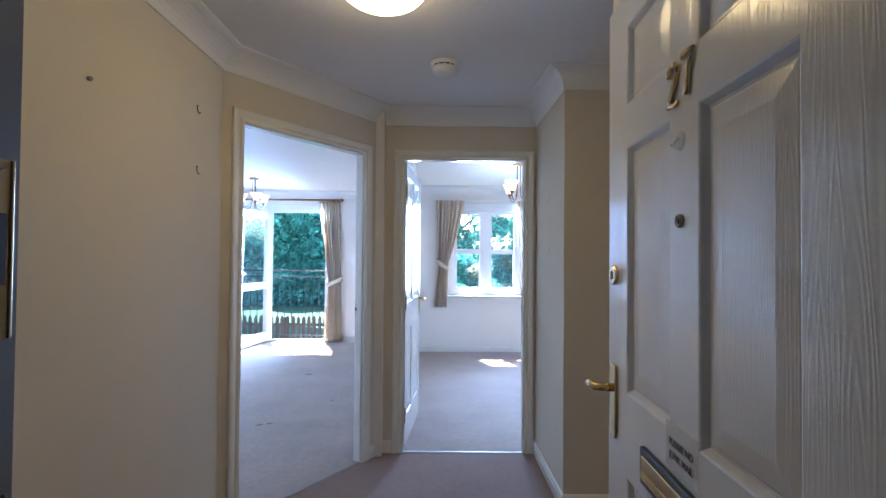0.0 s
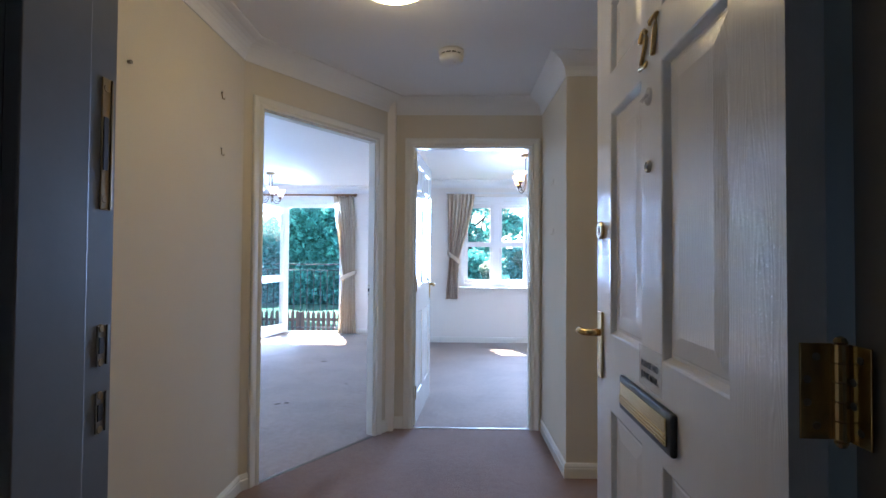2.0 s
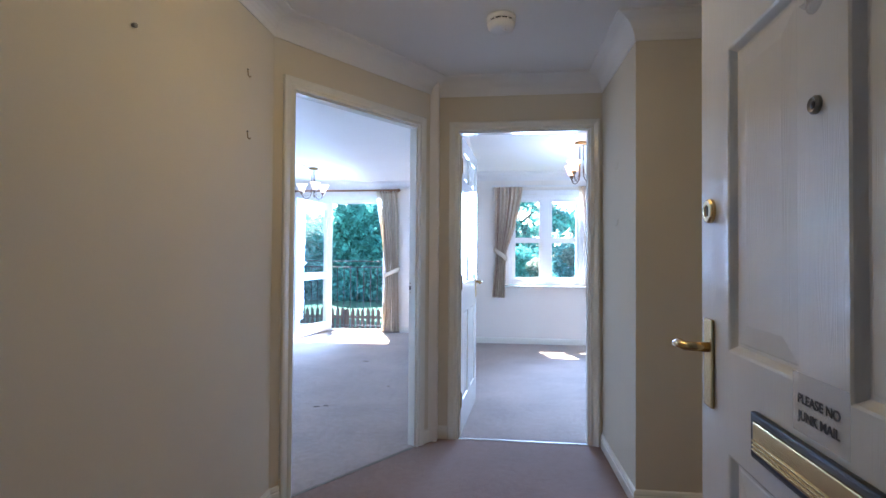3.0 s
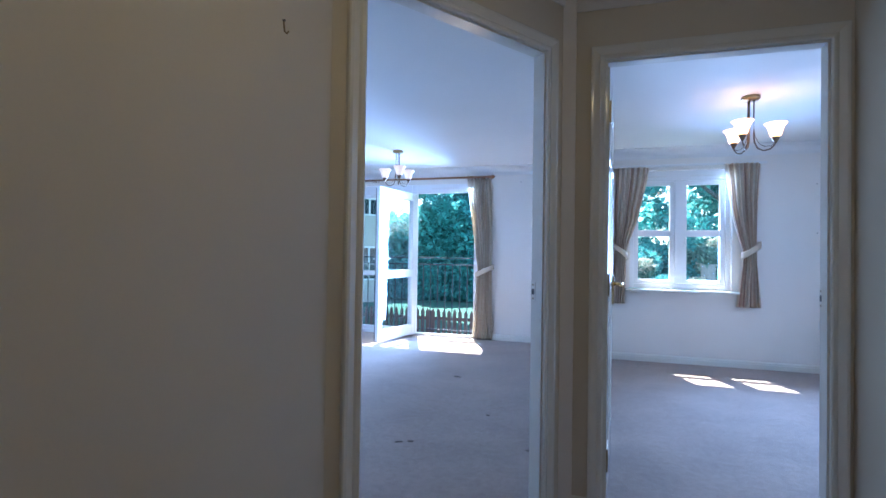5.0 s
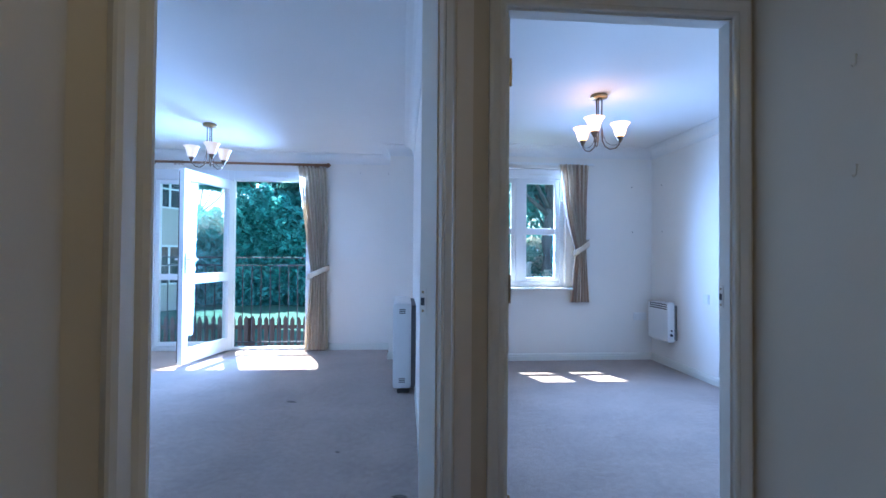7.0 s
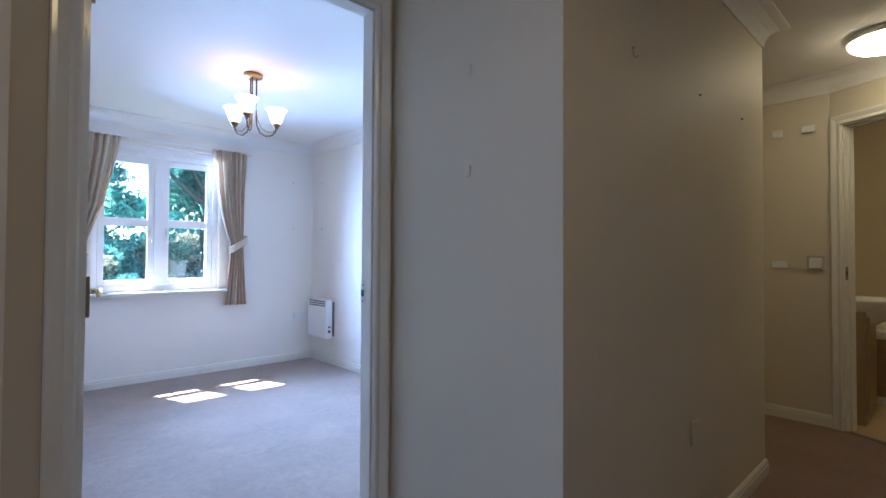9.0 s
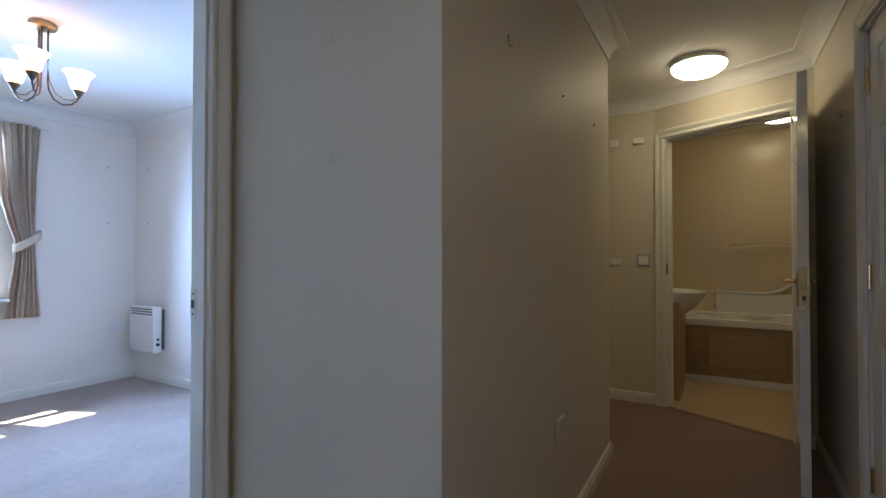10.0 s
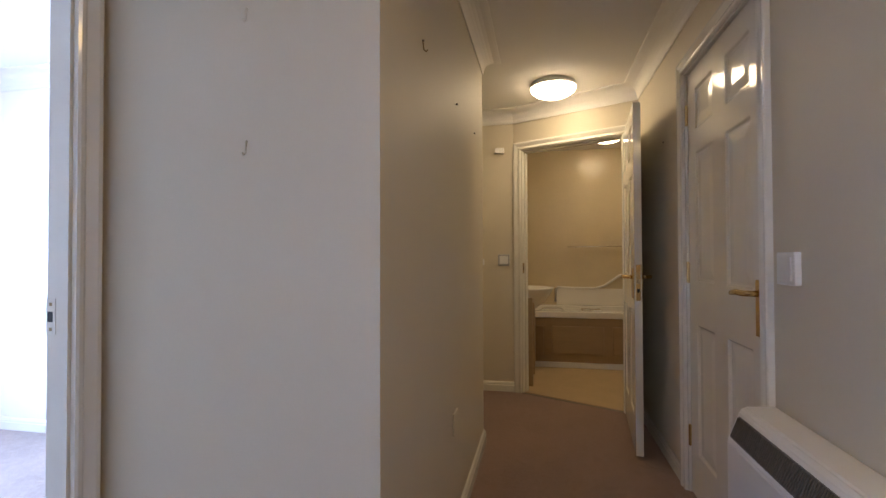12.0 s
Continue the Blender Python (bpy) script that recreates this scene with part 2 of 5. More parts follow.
# ---- builders ----
def link(name, bm, mat, parent=None, label="", smooth=False):
    bmesh.ops.recalc_face_normals(bm, faces=bm.faces)
    me = bpy.data.meshes.new(name)
    bm.to_mesh(me)
    bm.free()
    me.materials.append(mat)
    if smooth:
        for p in me.polygons:
            p.use_smooth = True
    ob = new(name, me)
    if parent:
        ob.parent = parent
    if label:
        ob["label"] = label
    return ob


def part(name, bm, mat, parent, label="", smooth=False):
    return link(name, bm, mat, parent, label, smooth)


def structure(name, bm, mat, label="", category="", smooth=False):
    return tagged(link(name, bm, mat, None, "", smooth), label, category, "", "structure")


def thing(name, m, label, category, group=""):
    e = new(name)
    e.empty_display_size = 0.05
    e.matrix_world = m
    return tagged(e, label, category, group)


def box(bm, lo, hi, bevel=0.0, m=None):
    r = bmesh.ops.create_cube(bm, size=1.0)
    vs = r["verts"]
    for v in vs:
        v.co = Vector([lo[i] + (v.co[i] + 0.5) * (hi[i] - lo[i]) for i in range(3)])
    if bevel:
        es = list({e for v in vs for e in v.link_edges})
        r = bmesh.ops.bevel(bm, geom=es, offset=bevel, segments=2, affect="EDGES", profile=0.6)
        vs = list({v for f in r["faces"] for v in f.verts} | {v for v in vs if v.is_valid})
    if m:
        bmesh.ops.transform(bm, matrix=m, verts=vs)
    return vs


def boxes(*items, bevel=0.0):
    bm = bmesh.new()
    for lo, hi in items:
        box(bm, lo, hi, bevel)
    return bm


def lathe(bm, prof, m=None, n=24):
    """Turns a profile of (radius, height) round z."""
    rings = []
    vs = []
    for r, z in prof:
        ring = [bm.verts.new((max(r, 0.0002) * math.cos(2 * math.pi * i / n), max(r, 0.0002) * math.sin(2 * math.pi * i / n), z)) for i in range(n)]
        rings.append(ring)
        vs += ring
    for a, b in zip(rings, rings[1:]):
        for i in range(n):
            bm.faces.new((a[i], a[(i + 1) % n], b[(i + 1) % n], b[i]))
    bm.faces.new(rings[0][::-1])
    bm.faces.new(rings[-1])
    if m:
        bmesh.ops.transform(bm, matrix=m, verts=vs)
    return bm


def tube(bm, pts, radius, n=8):
    """A round bar through points; radius may be a list."""
    pts = [Vector(p) for p in pts]
    rad = radius if isinstance(radius, (list, tuple)) else [radius] * len(pts)
    rings = []
    for i, p in enumerate(pts):
        d = (pts[min(i + 1, len(pts) - 1)] - pts[max(i - 1, 0)]).normalized()
        q = d.to_track_quat("Z", "Y")
        rings.append([bm.verts.new(p + q @ Vector((rad[i] * math.cos(2 * math.pi * k / n), rad[i] * math.sin(2 * math.pi * k / n), 0))) for k in range(n)])
    for a, b in zip(rings, rings[1:]):
        for k in range(n):
            bm.faces.new((a[k], a[(k + 1) % n], b[(k + 1) % n], b[k]))
    bm.faces.new(rings[0][::-1])
    bm.faces.new(rings[-1])
    return bm


def sweep(bm, path, prof, closed=False, m=None):
    """Runs a closed profile of (offset to the left, height) along a flat path with mitred corners."""
    n = len(path)
    P = [Vector(p) for p in path]
    rings = []
    for i in range(n):
        a = (P[i] - P[i - 1]) if (closed or i > 0) else (P[1] - P[0])
        b = (P[(i + 1) % n] - P[i]) if (closed or i < n - 1) else (P[-1] - P[-2])
        a, b = a.normalized(), b.normalized()
        na, nb = Vector((-a.y, a.x)), Vector((-b.y, b.x))
        mt = (na + nb).normalized()
        k = 1.0 / max(0.3, mt.dot(na))
        rings.append([bm.verts.new((P[i].x + mt.x * o * k, P[i].y + mt.y * o * k, h)) for o, h in prof])
    k = len(prof)
    for i in range(n if closed else n - 1):
        a, b = rings[i], rings[(i + 1) % n]
        for j in range(k):
            bm.faces.new((a[j], a[(j + 1) % k], b[(j + 1) % k], b[j]))
    if not closed:
        bm.faces.new(rings[0])
        bm.faces.new(rings[-1][::-1])
    if m:
        bmesh.ops.transform(bm, matrix=m, verts=[v for r in rings for v in r])
    return bm


def frame_of(p0, p1):
    """A wall's own frame: u along it, v up, w out into the room on its left."""
    u = (Vector(p1) - Vector(p0)).normalized()
    return Matrix(((u.x, 0, -u.y, p0[0]), (u.y, 0, u.x, p0[1]), (0, 1, 0, 0), (0, 0, 0, 1)))


CEILING = 2.33


def wall(name, p0, p1, thick, holes=(), mat=None, z0=-0.05, z1=2.36, label="magnolia painted plaster wall"):
    """Room face on the line p0 to p1 (room on the left), thickness to the right. holes: (s0, s1, low, high)."""
    m = frame_of(p0, p1)
    length = (Vector(p1) - Vector(p0)).length
    bm = bmesh.new()
    s = 0.0
    for s0, s1, lo, hi in sorted(holes):
        box(bm, (s, z0, -thick), (s0, z1, 0), 0, m)
        if lo > z0:
            box(bm, (s0, z0, -thick), (s1, lo, 0), 0, m)
        box(bm, (s0, hi, -thick), (s1, z1, 0), 0, m)
        s = s1
    box(bm, (s, z0, -thick), (length, z1, 0), 0, m)
    return structure(name, bm, mat or PAINT, label, "wall")


ARCH = [(0.004, 0.0), (0.004, 0.013), (0.010, 0.017), (0.020, 0.015), (0.028, 0.011), (0.040, 0.016), (0.052, 0.021), (0.062, 0.021), (0.066, 0.017), (0.066, 0.0)]
SKIRT = [(0.0, 0.0), (0.014, 0.0), (0.014, 0.050), (0.0105, 0.056), (0.0115, 0.063), (0.007, 0.075), (0.0, 0.081)]
COVE = [(0.0, CEILING + 0.004), (0.0, 2.222), (0.006, 2.222), (0.008, 2.232)] + [
    (0.008 + 0.085 * (1 - math.cos(a)), 2.232 + 0.085 * math.sin(a)) for a in (0.25, 0.5, 0.75, 1.0, 1.25, 1.5)] + [(0.104, 2.322), (0.106, CEILING + 0.004)]


def door_frame(name, p0, p1, s0, s1, thick, top=1.985, both=True, stop=0.075, mat=None, stops=True, label="white gloss painted door frame with moulded architrave"):
    """Lining, stops and architraves round an opening in the wall p0 to p1; s0, s1: clear opening."""
    mat = mat or GLOSS
    m = frame_of(p0, p1)
    f = tagged(new(name), label, "door frame", "", "structure")
    t = 0.026
    lin = boxes(((s0 - t, 0, -thick + 0.001), (s0, top + t, -0.001)), ((s1, 0, -thick + 0.001), (s1 + t, top + t, -0.001)), ((s0, top, -thick + 0.001), (s1, top + t, -0.001)))
    bmesh.ops.transform(lin, matrix=m, verts=lin.verts)
    part("lining", lin, mat, f)
    st = None if not stops else boxes(((s0, 0, -stop), (s0 + 0.012, top - 0.012, -stop + 0.035)), ((s1 - 0.012, 0, -stop), (s1, top - 0.012, -stop + 0.035)), ((s0, top - 0.012, -stop), (s1, top, -stop + 0.035)))
    if stops:
        bmesh.ops.transform(st, matrix=m, verts=st.verts)
        part("door_stop", st, mat, f)
    path = [(s0 - 0.004, 0), (s0 - 0.004, top + 0.004), (s1 + 0.004, top + 0.004), (s1 + 0.004, 0)]
    part("architrave", sweep(bmesh.new(), path, ARCH, m=m), mat, f)
    if both:
        back = m @ Matrix.Translation((0, 0, -thick)) @ Matrix.Diagonal((1, 1, -1, 1))
        part("architrave", sweep(bmesh.new(), path, ARCH, m=back), mat, f)
    return f


def leaf_mesh(w, h, th, rows, cols, depth=0.009):
    """A moulded panel door: raised and fielded panels on both faces. x along the leaf, y through it, z up."""
    bm = bmesh.new()
    xs = sorted({0.0, w, *[c for p in cols for c in p]})
    zs = sorted({0.0, h, *[r for p in rows for r in p]})
    isp = lambda x0, z0: any(a <= x0 < b for a, b in cols) and any(a <= z0 < b for a, b in rows)
    for side in (0, 1):
        y0, sg = (0.0, 1.0) if side == 0 else (th, -1.0)
        for x0, x1 in zip(xs, xs[1:]):
            for z0, z1 in zip(zs, zs[1:]):
                if not isp(x0, z0):
                    bm.faces.new([bm.verts.new((x, y0, z)) for x, z in ((x0, z0), (x1, z0), (x1, z1), (x0, z1))])
                    continue
                prev = None
                for ins, d in ((0, 0), (0.004, 0.002), (0.008, 0.0075), (0.013, depth), (0.019, depth), (0.022, depth * 0.92), (0.056, depth * 0.62), (0.058, depth * 0.6)):
                    k = min(ins, (x1 - x0) * 0.4, (z1 - z0) * 0.4)
                    ring = [bm.verts.new((x, y0 + sg * d, z)) for x, z in ((x0 + k, z0 + k), (x1 - k, z0 + k), (x1 - k, z1 - k), (x0 + k, z1 - k))]
                    if prev:
                        for i in range(4):
                            bm.faces.new((prev[i], prev[(i + 1) % 4], ring[(i + 1) % 4], ring[i]))
                    prev = ring
                bm.faces.new(prev)
    for a, b in (((0, 0), (w, 0)), ((w, 0), (w, h)), ((w, h), (0, h)), ((0, h), (0, 0))):
        bm.faces.new([bm.verts.new(c) for c in ((a[0], 0, a[1]), (b[0], 0, b[1]), (b[0], th, b[1]), (a[0], th, a[1]))])
    bmesh.ops.remove_doubles(bm, verts=bm.verts, dist=0.0003)
    return bm


def lever(parent, x, y, z, out, along, mat, plate_h=0.18, up=0.045, label="brass lever handle on a backplate", reach=1.0):
    """A lever on its long backplate. out: -1 or 1, the side in y; along: -1 or 1, where the lever points in x."""
    h = part("door_handle", boxes(((x - 0.02, min(y, y + out * 0.008), z - plate_h + up), (x + 0.02, max(y, y + out * 0.008), z + up)), bevel=0.004), mat, parent, label)
    lv = bmesh.new()
    along *= reach
    tube(lv, [(x, y + out * 0.004, z), (x, y + out * 0.03, z), (x + along * 0.012, y + out * 0.05, z), (x + along * 0.05, y + out * 0.054, z + 0.002), (x + along * 0.095, y + out * 0.052, z - 0.004), (x + along * 0.115, y + out * 0.048, z - 0.008)],
         [0.011, 0.010, 0.010, 0.0105, 0.009, 0.006], 10)
    part("lever", lv, mat, h, smooth=True)
    return h


# ---- setting: hall, corridor, living room, bedroom, bathroom ----
L0, L1 = (-1.136, 2.32), (-0.455, 3.26)
W0, W1 = (3.585, 2.41), (3.147, 1.51)

structure("ground", boxes(((-400, 7.75, -1.2), (400, 800, -0.9)), ((-400, -400, -1.2), (400, 7.75, -0.9))), GRASS, "mown green lawn", "lawn")
structure("floor_hall", boxes(((-1.3, 0.33, -0.05), (3.7, 3.30, 0))), HALL_CARPET, "brown fitted hall carpet", "carpet")
fl = bmesh.new()
top = [fl.verts.new((x, y, 0.003)) for x, y in [(-4.2, 2.36), (-1.125, 2.36), (-0.49, 3.236), (-0.49, 7.53), (-4.2, 7.53)]]
bot = [fl.verts.new((v.co.x, v.co.y, -0.05)) for v in top]
fl.faces.new(top)
fl.faces.new(bot[::-1])
for i in range(5):
    fl.faces.new((top[i], bot[i], bot[(i + 1) % 5], top[(i + 1) % 5]))
structure("floor_living", fl, ROOM_CARPET, "beige fitted living room carpet", "carpet")
structure("floor_bedroom", boxes(((-0.47, 3.28, -0.05), (2.15, 6.8, 0.003))), ROOM_CARPET, "beige fitted bedroom carpet", "carpet")
fb = bmesh.new()
top = [fb.verts.new((x, y, 0.004)) for x, y in [(3.10, 1.44), (3.19, 1.53), (3.62, 2.41), (3.62, 2.9), (5.3, 2.9), (5.3, 0.7), (3.10, 0.7)]]
bot = [fb.verts.new((v.co.x, v.co.y, -0.05)) for v in top]
fb.faces.new(top)
fb.faces.new(bot[::-1])
for i in range(len(top)):
    fb.faces.new((top[i], bot[i], bot[(i + 1) % len(top)], top[(i + 1) % len(top)]))
structure("floor_bathroom", fb, VINYL, "tan sheet vinyl bathroom floor", "vinyl floor")
structure("floor_landing", boxes(((-1.8, -1.9, -0.05), (1.8, 0.33, -0.002))), HALL_CARPET, "brown landing carpet", "carpet")

structure("ceiling", boxes(((-4.4, -2.0, CEILING), (5.4, 6.76, CEILING + 0.2)), ((-4.4, 6.76, CEILING), (-0.46, 7.45, CEILING + 0.2))), CEIL, "white painted plaster ceiling", "ceiling")

wall("wall_hall_west", (-1.136, 2.36), (-1.136, 0.31), 0.097)
wall("wall_living_door", L1, L0, 0.06, [(0.179, 1.068, -0.06, 2.012)])
wall("wall_bedroom_door", (2.2, 3.26), (-0.455, 3.26), 0.06, [(1.676, 2.542, -0.06, 2.012)])
wall("wall_pillar", (0.585, 2.535), (0.585, 3.262), 0.097)
wall("wall_corridor_north", (2.452, 2.535), (0.682, 2.535), 0.10)
wall("wall_recess_west", (2.46, 3.4), (2.46, 2.536), 0.1)
wall("wall_recess_north", (3.585, 3.4), (2.36, 3.4), 0.1)
wall("wall_corridor_end", (3.585, 2.40), (3.585, 3.5), 0.1)
wall("wall_bathroom_door", W1, W0, 0.10, [(0.096, 0.952, -0.06, 2.012)])
wall("wall_corridor_south", (0.48, 1.51), (3.2, 1.51), 0.12, [(0.754, 1.606, -0.06, 2.012)])
wall("wall_hall_east", (0.468, 0.31), (0.468, 1.511), 0.11)
wall("wall_front", (-1.25, 0.43), (0.60, 0.43), 0.13, [(0.768, 1.693, -0.06, 2.02)])
wall("wall_cupboard_back", (1.0, 0.9), (2.4, 0.9), 0.1)
wall("wall_landing_west", (-1.7, 0.31), (-1.7, -1.9), 0.1)
wall("wall_landing_south", (-1.8, -1.8), (1.8, -1.8), 0.1)
wall("wall_landing_east", (1.7, -1.9), (1.7, 0.31), 0.1)
wall("wall_landing_north_1", (1.8, 0.295), (0.60, 0.295), 0.1)
wall("wall_landing_north_2", (-1.25, 0.295), (-1.8, 0.295), 0.1)

wall("wall_living_south", (-1.19, 2.36), (-4.2, 2.36), 0.1, mat=DAYLIT_PAINT, label="plaster wall in paint lightened for daylight")
wall("wall_living_west", (-4.2, 2.3), (-4.2, 7.7), 0.1, mat=DAYLIT_PAINT, label="plaster wall in paint lightened for daylight")
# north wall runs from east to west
wall("wall_living_north", (-0.46, 7.40), (-4.3, 7.40), 0.15, [(1.32, 3.16, -0.06, 2.12)], z0=-1.2, z1=2.6, mat=DAYLIT_PAINT, label="plaster wall in paint lightened for daylight")
wall("wall_living_east", (-0.57, 3.19), (-0.57, 7.5), 0.12, mat=DAYLIT_PAINT, label="plaster wall in paint lightened for daylight")
wall("wall_pipe_boxing", (-0.83, 6.86), (-0.83, 7.41), 0.258, mat=DAYLIT_PAINT, label="plaster wall in paint lightened for daylight")
wall("wall_bedroom_east", (2.08, 3.3), (2.08, 6.8), 0.1, mat=DAYLIT_PAINT, label="plaster wall in paint lightened for daylight")
wall("wall_bedroom_north", (2.3, 6.72), (-0.445, 6.72), 0.16, [(1.205, 2.21, 0.775, 2.10)], z0=-1.2, z1=2.6, mat=DAYLIT_PAINT, label="plaster wall in paint lightened for daylight")
wall("wall_bathroom_north", (5.25, 2.75), (3.6, 2.75), 0.1, mat=TILE, label="beige tiled bathroom wall")
wall("wall_bathroom_east", (5.2, 0.7), (5.2, 2.85), 0.1, mat=TILE, label="beige tiled bathroom wall")
wall("wall_bathroom_south", (3.0, 0.85), (5.3, 0.85), 0.1, mat=TILE, label="beige tiled bathroom wall")
wall("wall_bathroom_west", (3.1, 1.45), (3.1, 0.8), 0.1, mat=TILE, label="beige tiled bathroom wall")
structure("roof", boxes(((-4.6, -2.2, 2.6), (5.6, 6.88, 2.7)), ((-4.6, 6.88, 2.6), (-0.46, 7.55, 2.7))), SLATE, "dark roof deck", "roof")

door_frame("door_frame_living", L1, L0, 0.205, 1.042, 0.06, both=False, stops=False)
door_frame("door_frame_bedroom", (2.2, 3.26), (-0.455, 3.26), 1.702, 2.516, 0.06, both=False, stops=False)
door_frame("door_frame_bathroom", W1, W0, 0.122, 0.926, 0.10)
door_frame("door_frame_cupboard", (0.47, 1.51), (3.2, 1.51), 0.79, 1.59, 0.12, both=False, stop=0.09)

HALL = [(0.468, 0.43), (0.468, 1.51), (3.147, 1.51), (3.585, 2.41), (3.585, 3.4), (2.46, 3.4), (2.46, 2.535), (0.585, 2.535), (0.585, 3.26), (-0.455, 3.26), (-1.136, 2.32), (-1.136, 0.43)]
structure("trim_coving_hall", sweep(bmesh.new(), HALL, COVE, True), CEIL, "white plaster coving", "coving")
BED = [(-0.45, 3.32), (2.08, 3.32), (2.08, 6.72), (-0.45, 6.72)]
structure("trim_coving_bedroom", sweep(bmesh.new(), BED, COVE, True), CEIL, "white plaster coving", "coving")
LIV = [(-1.19, 2.36), (-0.57, 3.215), (-0.57, 6.86), (-0.83, 6.86), (-0.83, 7.40), (-4.2, 7.40), (-4.2, 2.36)]
structure("trim_coving_living", sweep(bmesh.new(), LIV, COVE, True), CEIL, "white plaster coving", "coving")


def along(p0, p1, s):
    d = (Vector(p1) - Vector(p0)).normalized()
    return (p0[0] + d.x * s, p0[1] + d.y * s)


def skirting(name, *paths):
    bm = bmesh.new()
    for p in paths:
        sweep(bm, p, SKIRT)
    return structure(name, bm, GLOSS, "white gloss painted skirting board", "skirting board")


skirting("baseboard_hall",
         [(0.468, 0.47), (0.468, 1.51), (1.19, 1.51)], [(2.13, 1.51), (3.147, 1.51), along(W1, W0, 0.05)],
         [along(W1, W0, 0.997), W0, (3.585, 3.4), (2.46, 3.4), (2.46, 2.535), (0.585, 2.535), (0.585, 3.26), (0.566, 3.26)],
         [(-0.388, 3.26), L1, along(L1, L0, 0.138)], [along(L1, L0, 1.112), L0, (-1.136, 0.43), (-0.55, 0.43)])
skirting("baseboard_bedroom", [(0.6, 3.32), (2.08, 3.32), (2.08, 6.72), (-0.45, 6.72), (-0.45, 3.40)])
skirting("baseboard_living", [(-0.57, 3.45), (-0.57, 6.86), (-0.83, 6.86), (-0.83, 7.40), (-1.78, 7.40)], [(-3.62, 7.40), (-4.2, 7.40), (-4.2, 2.36), (-1.3, 2.36)])

# carpet bars in the doorways
for nm, a, b in (("living", along(L1, L0, 0.21), along(L1, L0, 1.05)), ("bedroom", (0.496, 3.262), (-0.314, 3.262)), ("bathroom", along(W1, W0, 0.124), along(W1, W0, 0.924))):
    structure("trim_threshold_" + nm, sweep(bmesh.new(), [a, b], [(0.008, 0.0), (-0.010, 0.0), (-0.010, 0.003), (-0.006, 0.005), (0.004, 0.005), (0.008, 0.003)]), HEADS, "thin metal carpet bar", "carpet bar")


# ---- doors ----
ROWS6 = [(0.20, 0.795), (0.992, 1.583), (1.685, 1.878)]


def panel_door(name, m, label, w=0.79, th=0.04, mat=None, free=0.105, mid=0.135):
    """Six panel moulded leaf. Local x from the hinge to the free edge, y through the leaf, z up."""
    d = thing(name, m, label, "door")
    col = (w - 2 * free - mid) / 2
    cols = [(free, free + col), (free + col + mid, w - free)]
    part("leaf", leaf_mesh(w, 1.97, th, ROWS6, cols), mat or GLOSS, d)
    return d


# front door, standing open a little past square, its outer face towards the hall
fa_ = math.atan2(0.043, 1.0)
fd = thing("front_door", Matrix(((math.sin(fa_), math.cos(fa_), 0, 0.3395), (math.cos(fa_), -math.sin(fa_), 0, 0.447), (0, 0, 1, 0.006), (0, 0, 0, 1))), "white grained six-panel front door standing open with brass fittings", "door")
part("leaf", leaf_mesh(0.838, 1.965, 0.044, ROWS6, [(0.125, 0.366), (0.475, 0.708)], 0.013), GRAIN, fd)
lever(fd, 0.79, 0, 0.985, -1, 1, BRASS, 0.185, 0.06, reach=0.6)
lp = part("letter_plate", boxes(((0.296, -0.012, 0.836), (0.596, 0.0, 0.914)), bevel=0.005), BLACK, fd, "black letter plate frame")
part("flap", boxes(((0.315, -0.016, 0.850), (0.578, -0.010, 0.901)), bevel=0.002), BRASS, lp, "polished brass letter flap")
for i in range(3):
    part("rib", boxes(((0.316, -0.0185, 0.854 + i * 0.007), (0.577, -0.0155, 0.8575 + i * 0.007)), bevel=0.0009), BRASS, lp)
cyl = bmesh.new()
lathe(cyl, [(0.0255, 0), (0.0255, 0.006), (0.022, 0.010), (0.013, 0.010), (0.012, 0.008), (0.001, 0.008)], Matrix.Translation((0.788, 0, 1.272)) @ pose(0, 0, 0, 90), 28)
lk = part("lock_cylinder", cyl, BRASS, fd, "brass night latch cylinder")
part("keyway", boxes(((0.7865, -0.0092, 1.262), (0.7895, -0.0078, 1.282)), bevel=0.0005), BLACK, lk)
sp = part("spyhole", lathe(bmesh.new(), [(0.013, 0), (0.013, 0.004), (0.010, 0.007), (0.007, 0.005)], Matrix.Translation((0.429, 0, 1.384)) @ pose(0, 0, 0, 90), 20), HEADS, fd, "small dark metal spyhole")
part("lens", lathe(bmesh.new(), [(0.007, 0), (0.005, 0.0055), (0.001, 0.0065)], Matrix.Translation((0.429, -0.0005, 1.384)) @ pose(0, 0, 0, 90), 16), BLACK, sp)
ah = part("adhesive_hook", lathe(bmesh.new(), [(0.019, 0), (0.019, 0.0025), (0.0165, 0.004)], Matrix.Translation((0.431, 0, 1.531)) @ pose(0, 0, 0, 90), 24), CLEAR, fd, "clear round stick-on hook")
part("hook_tip", tube(bmesh.new(), [(0.431, -0.003, 1.535), (0.431, -0.010, 1.528), (0.431, -0.014, 1.520), (0.431, -0.018, 1.524)], 0.0035, 8), CLEAR, ah, smooth=True)
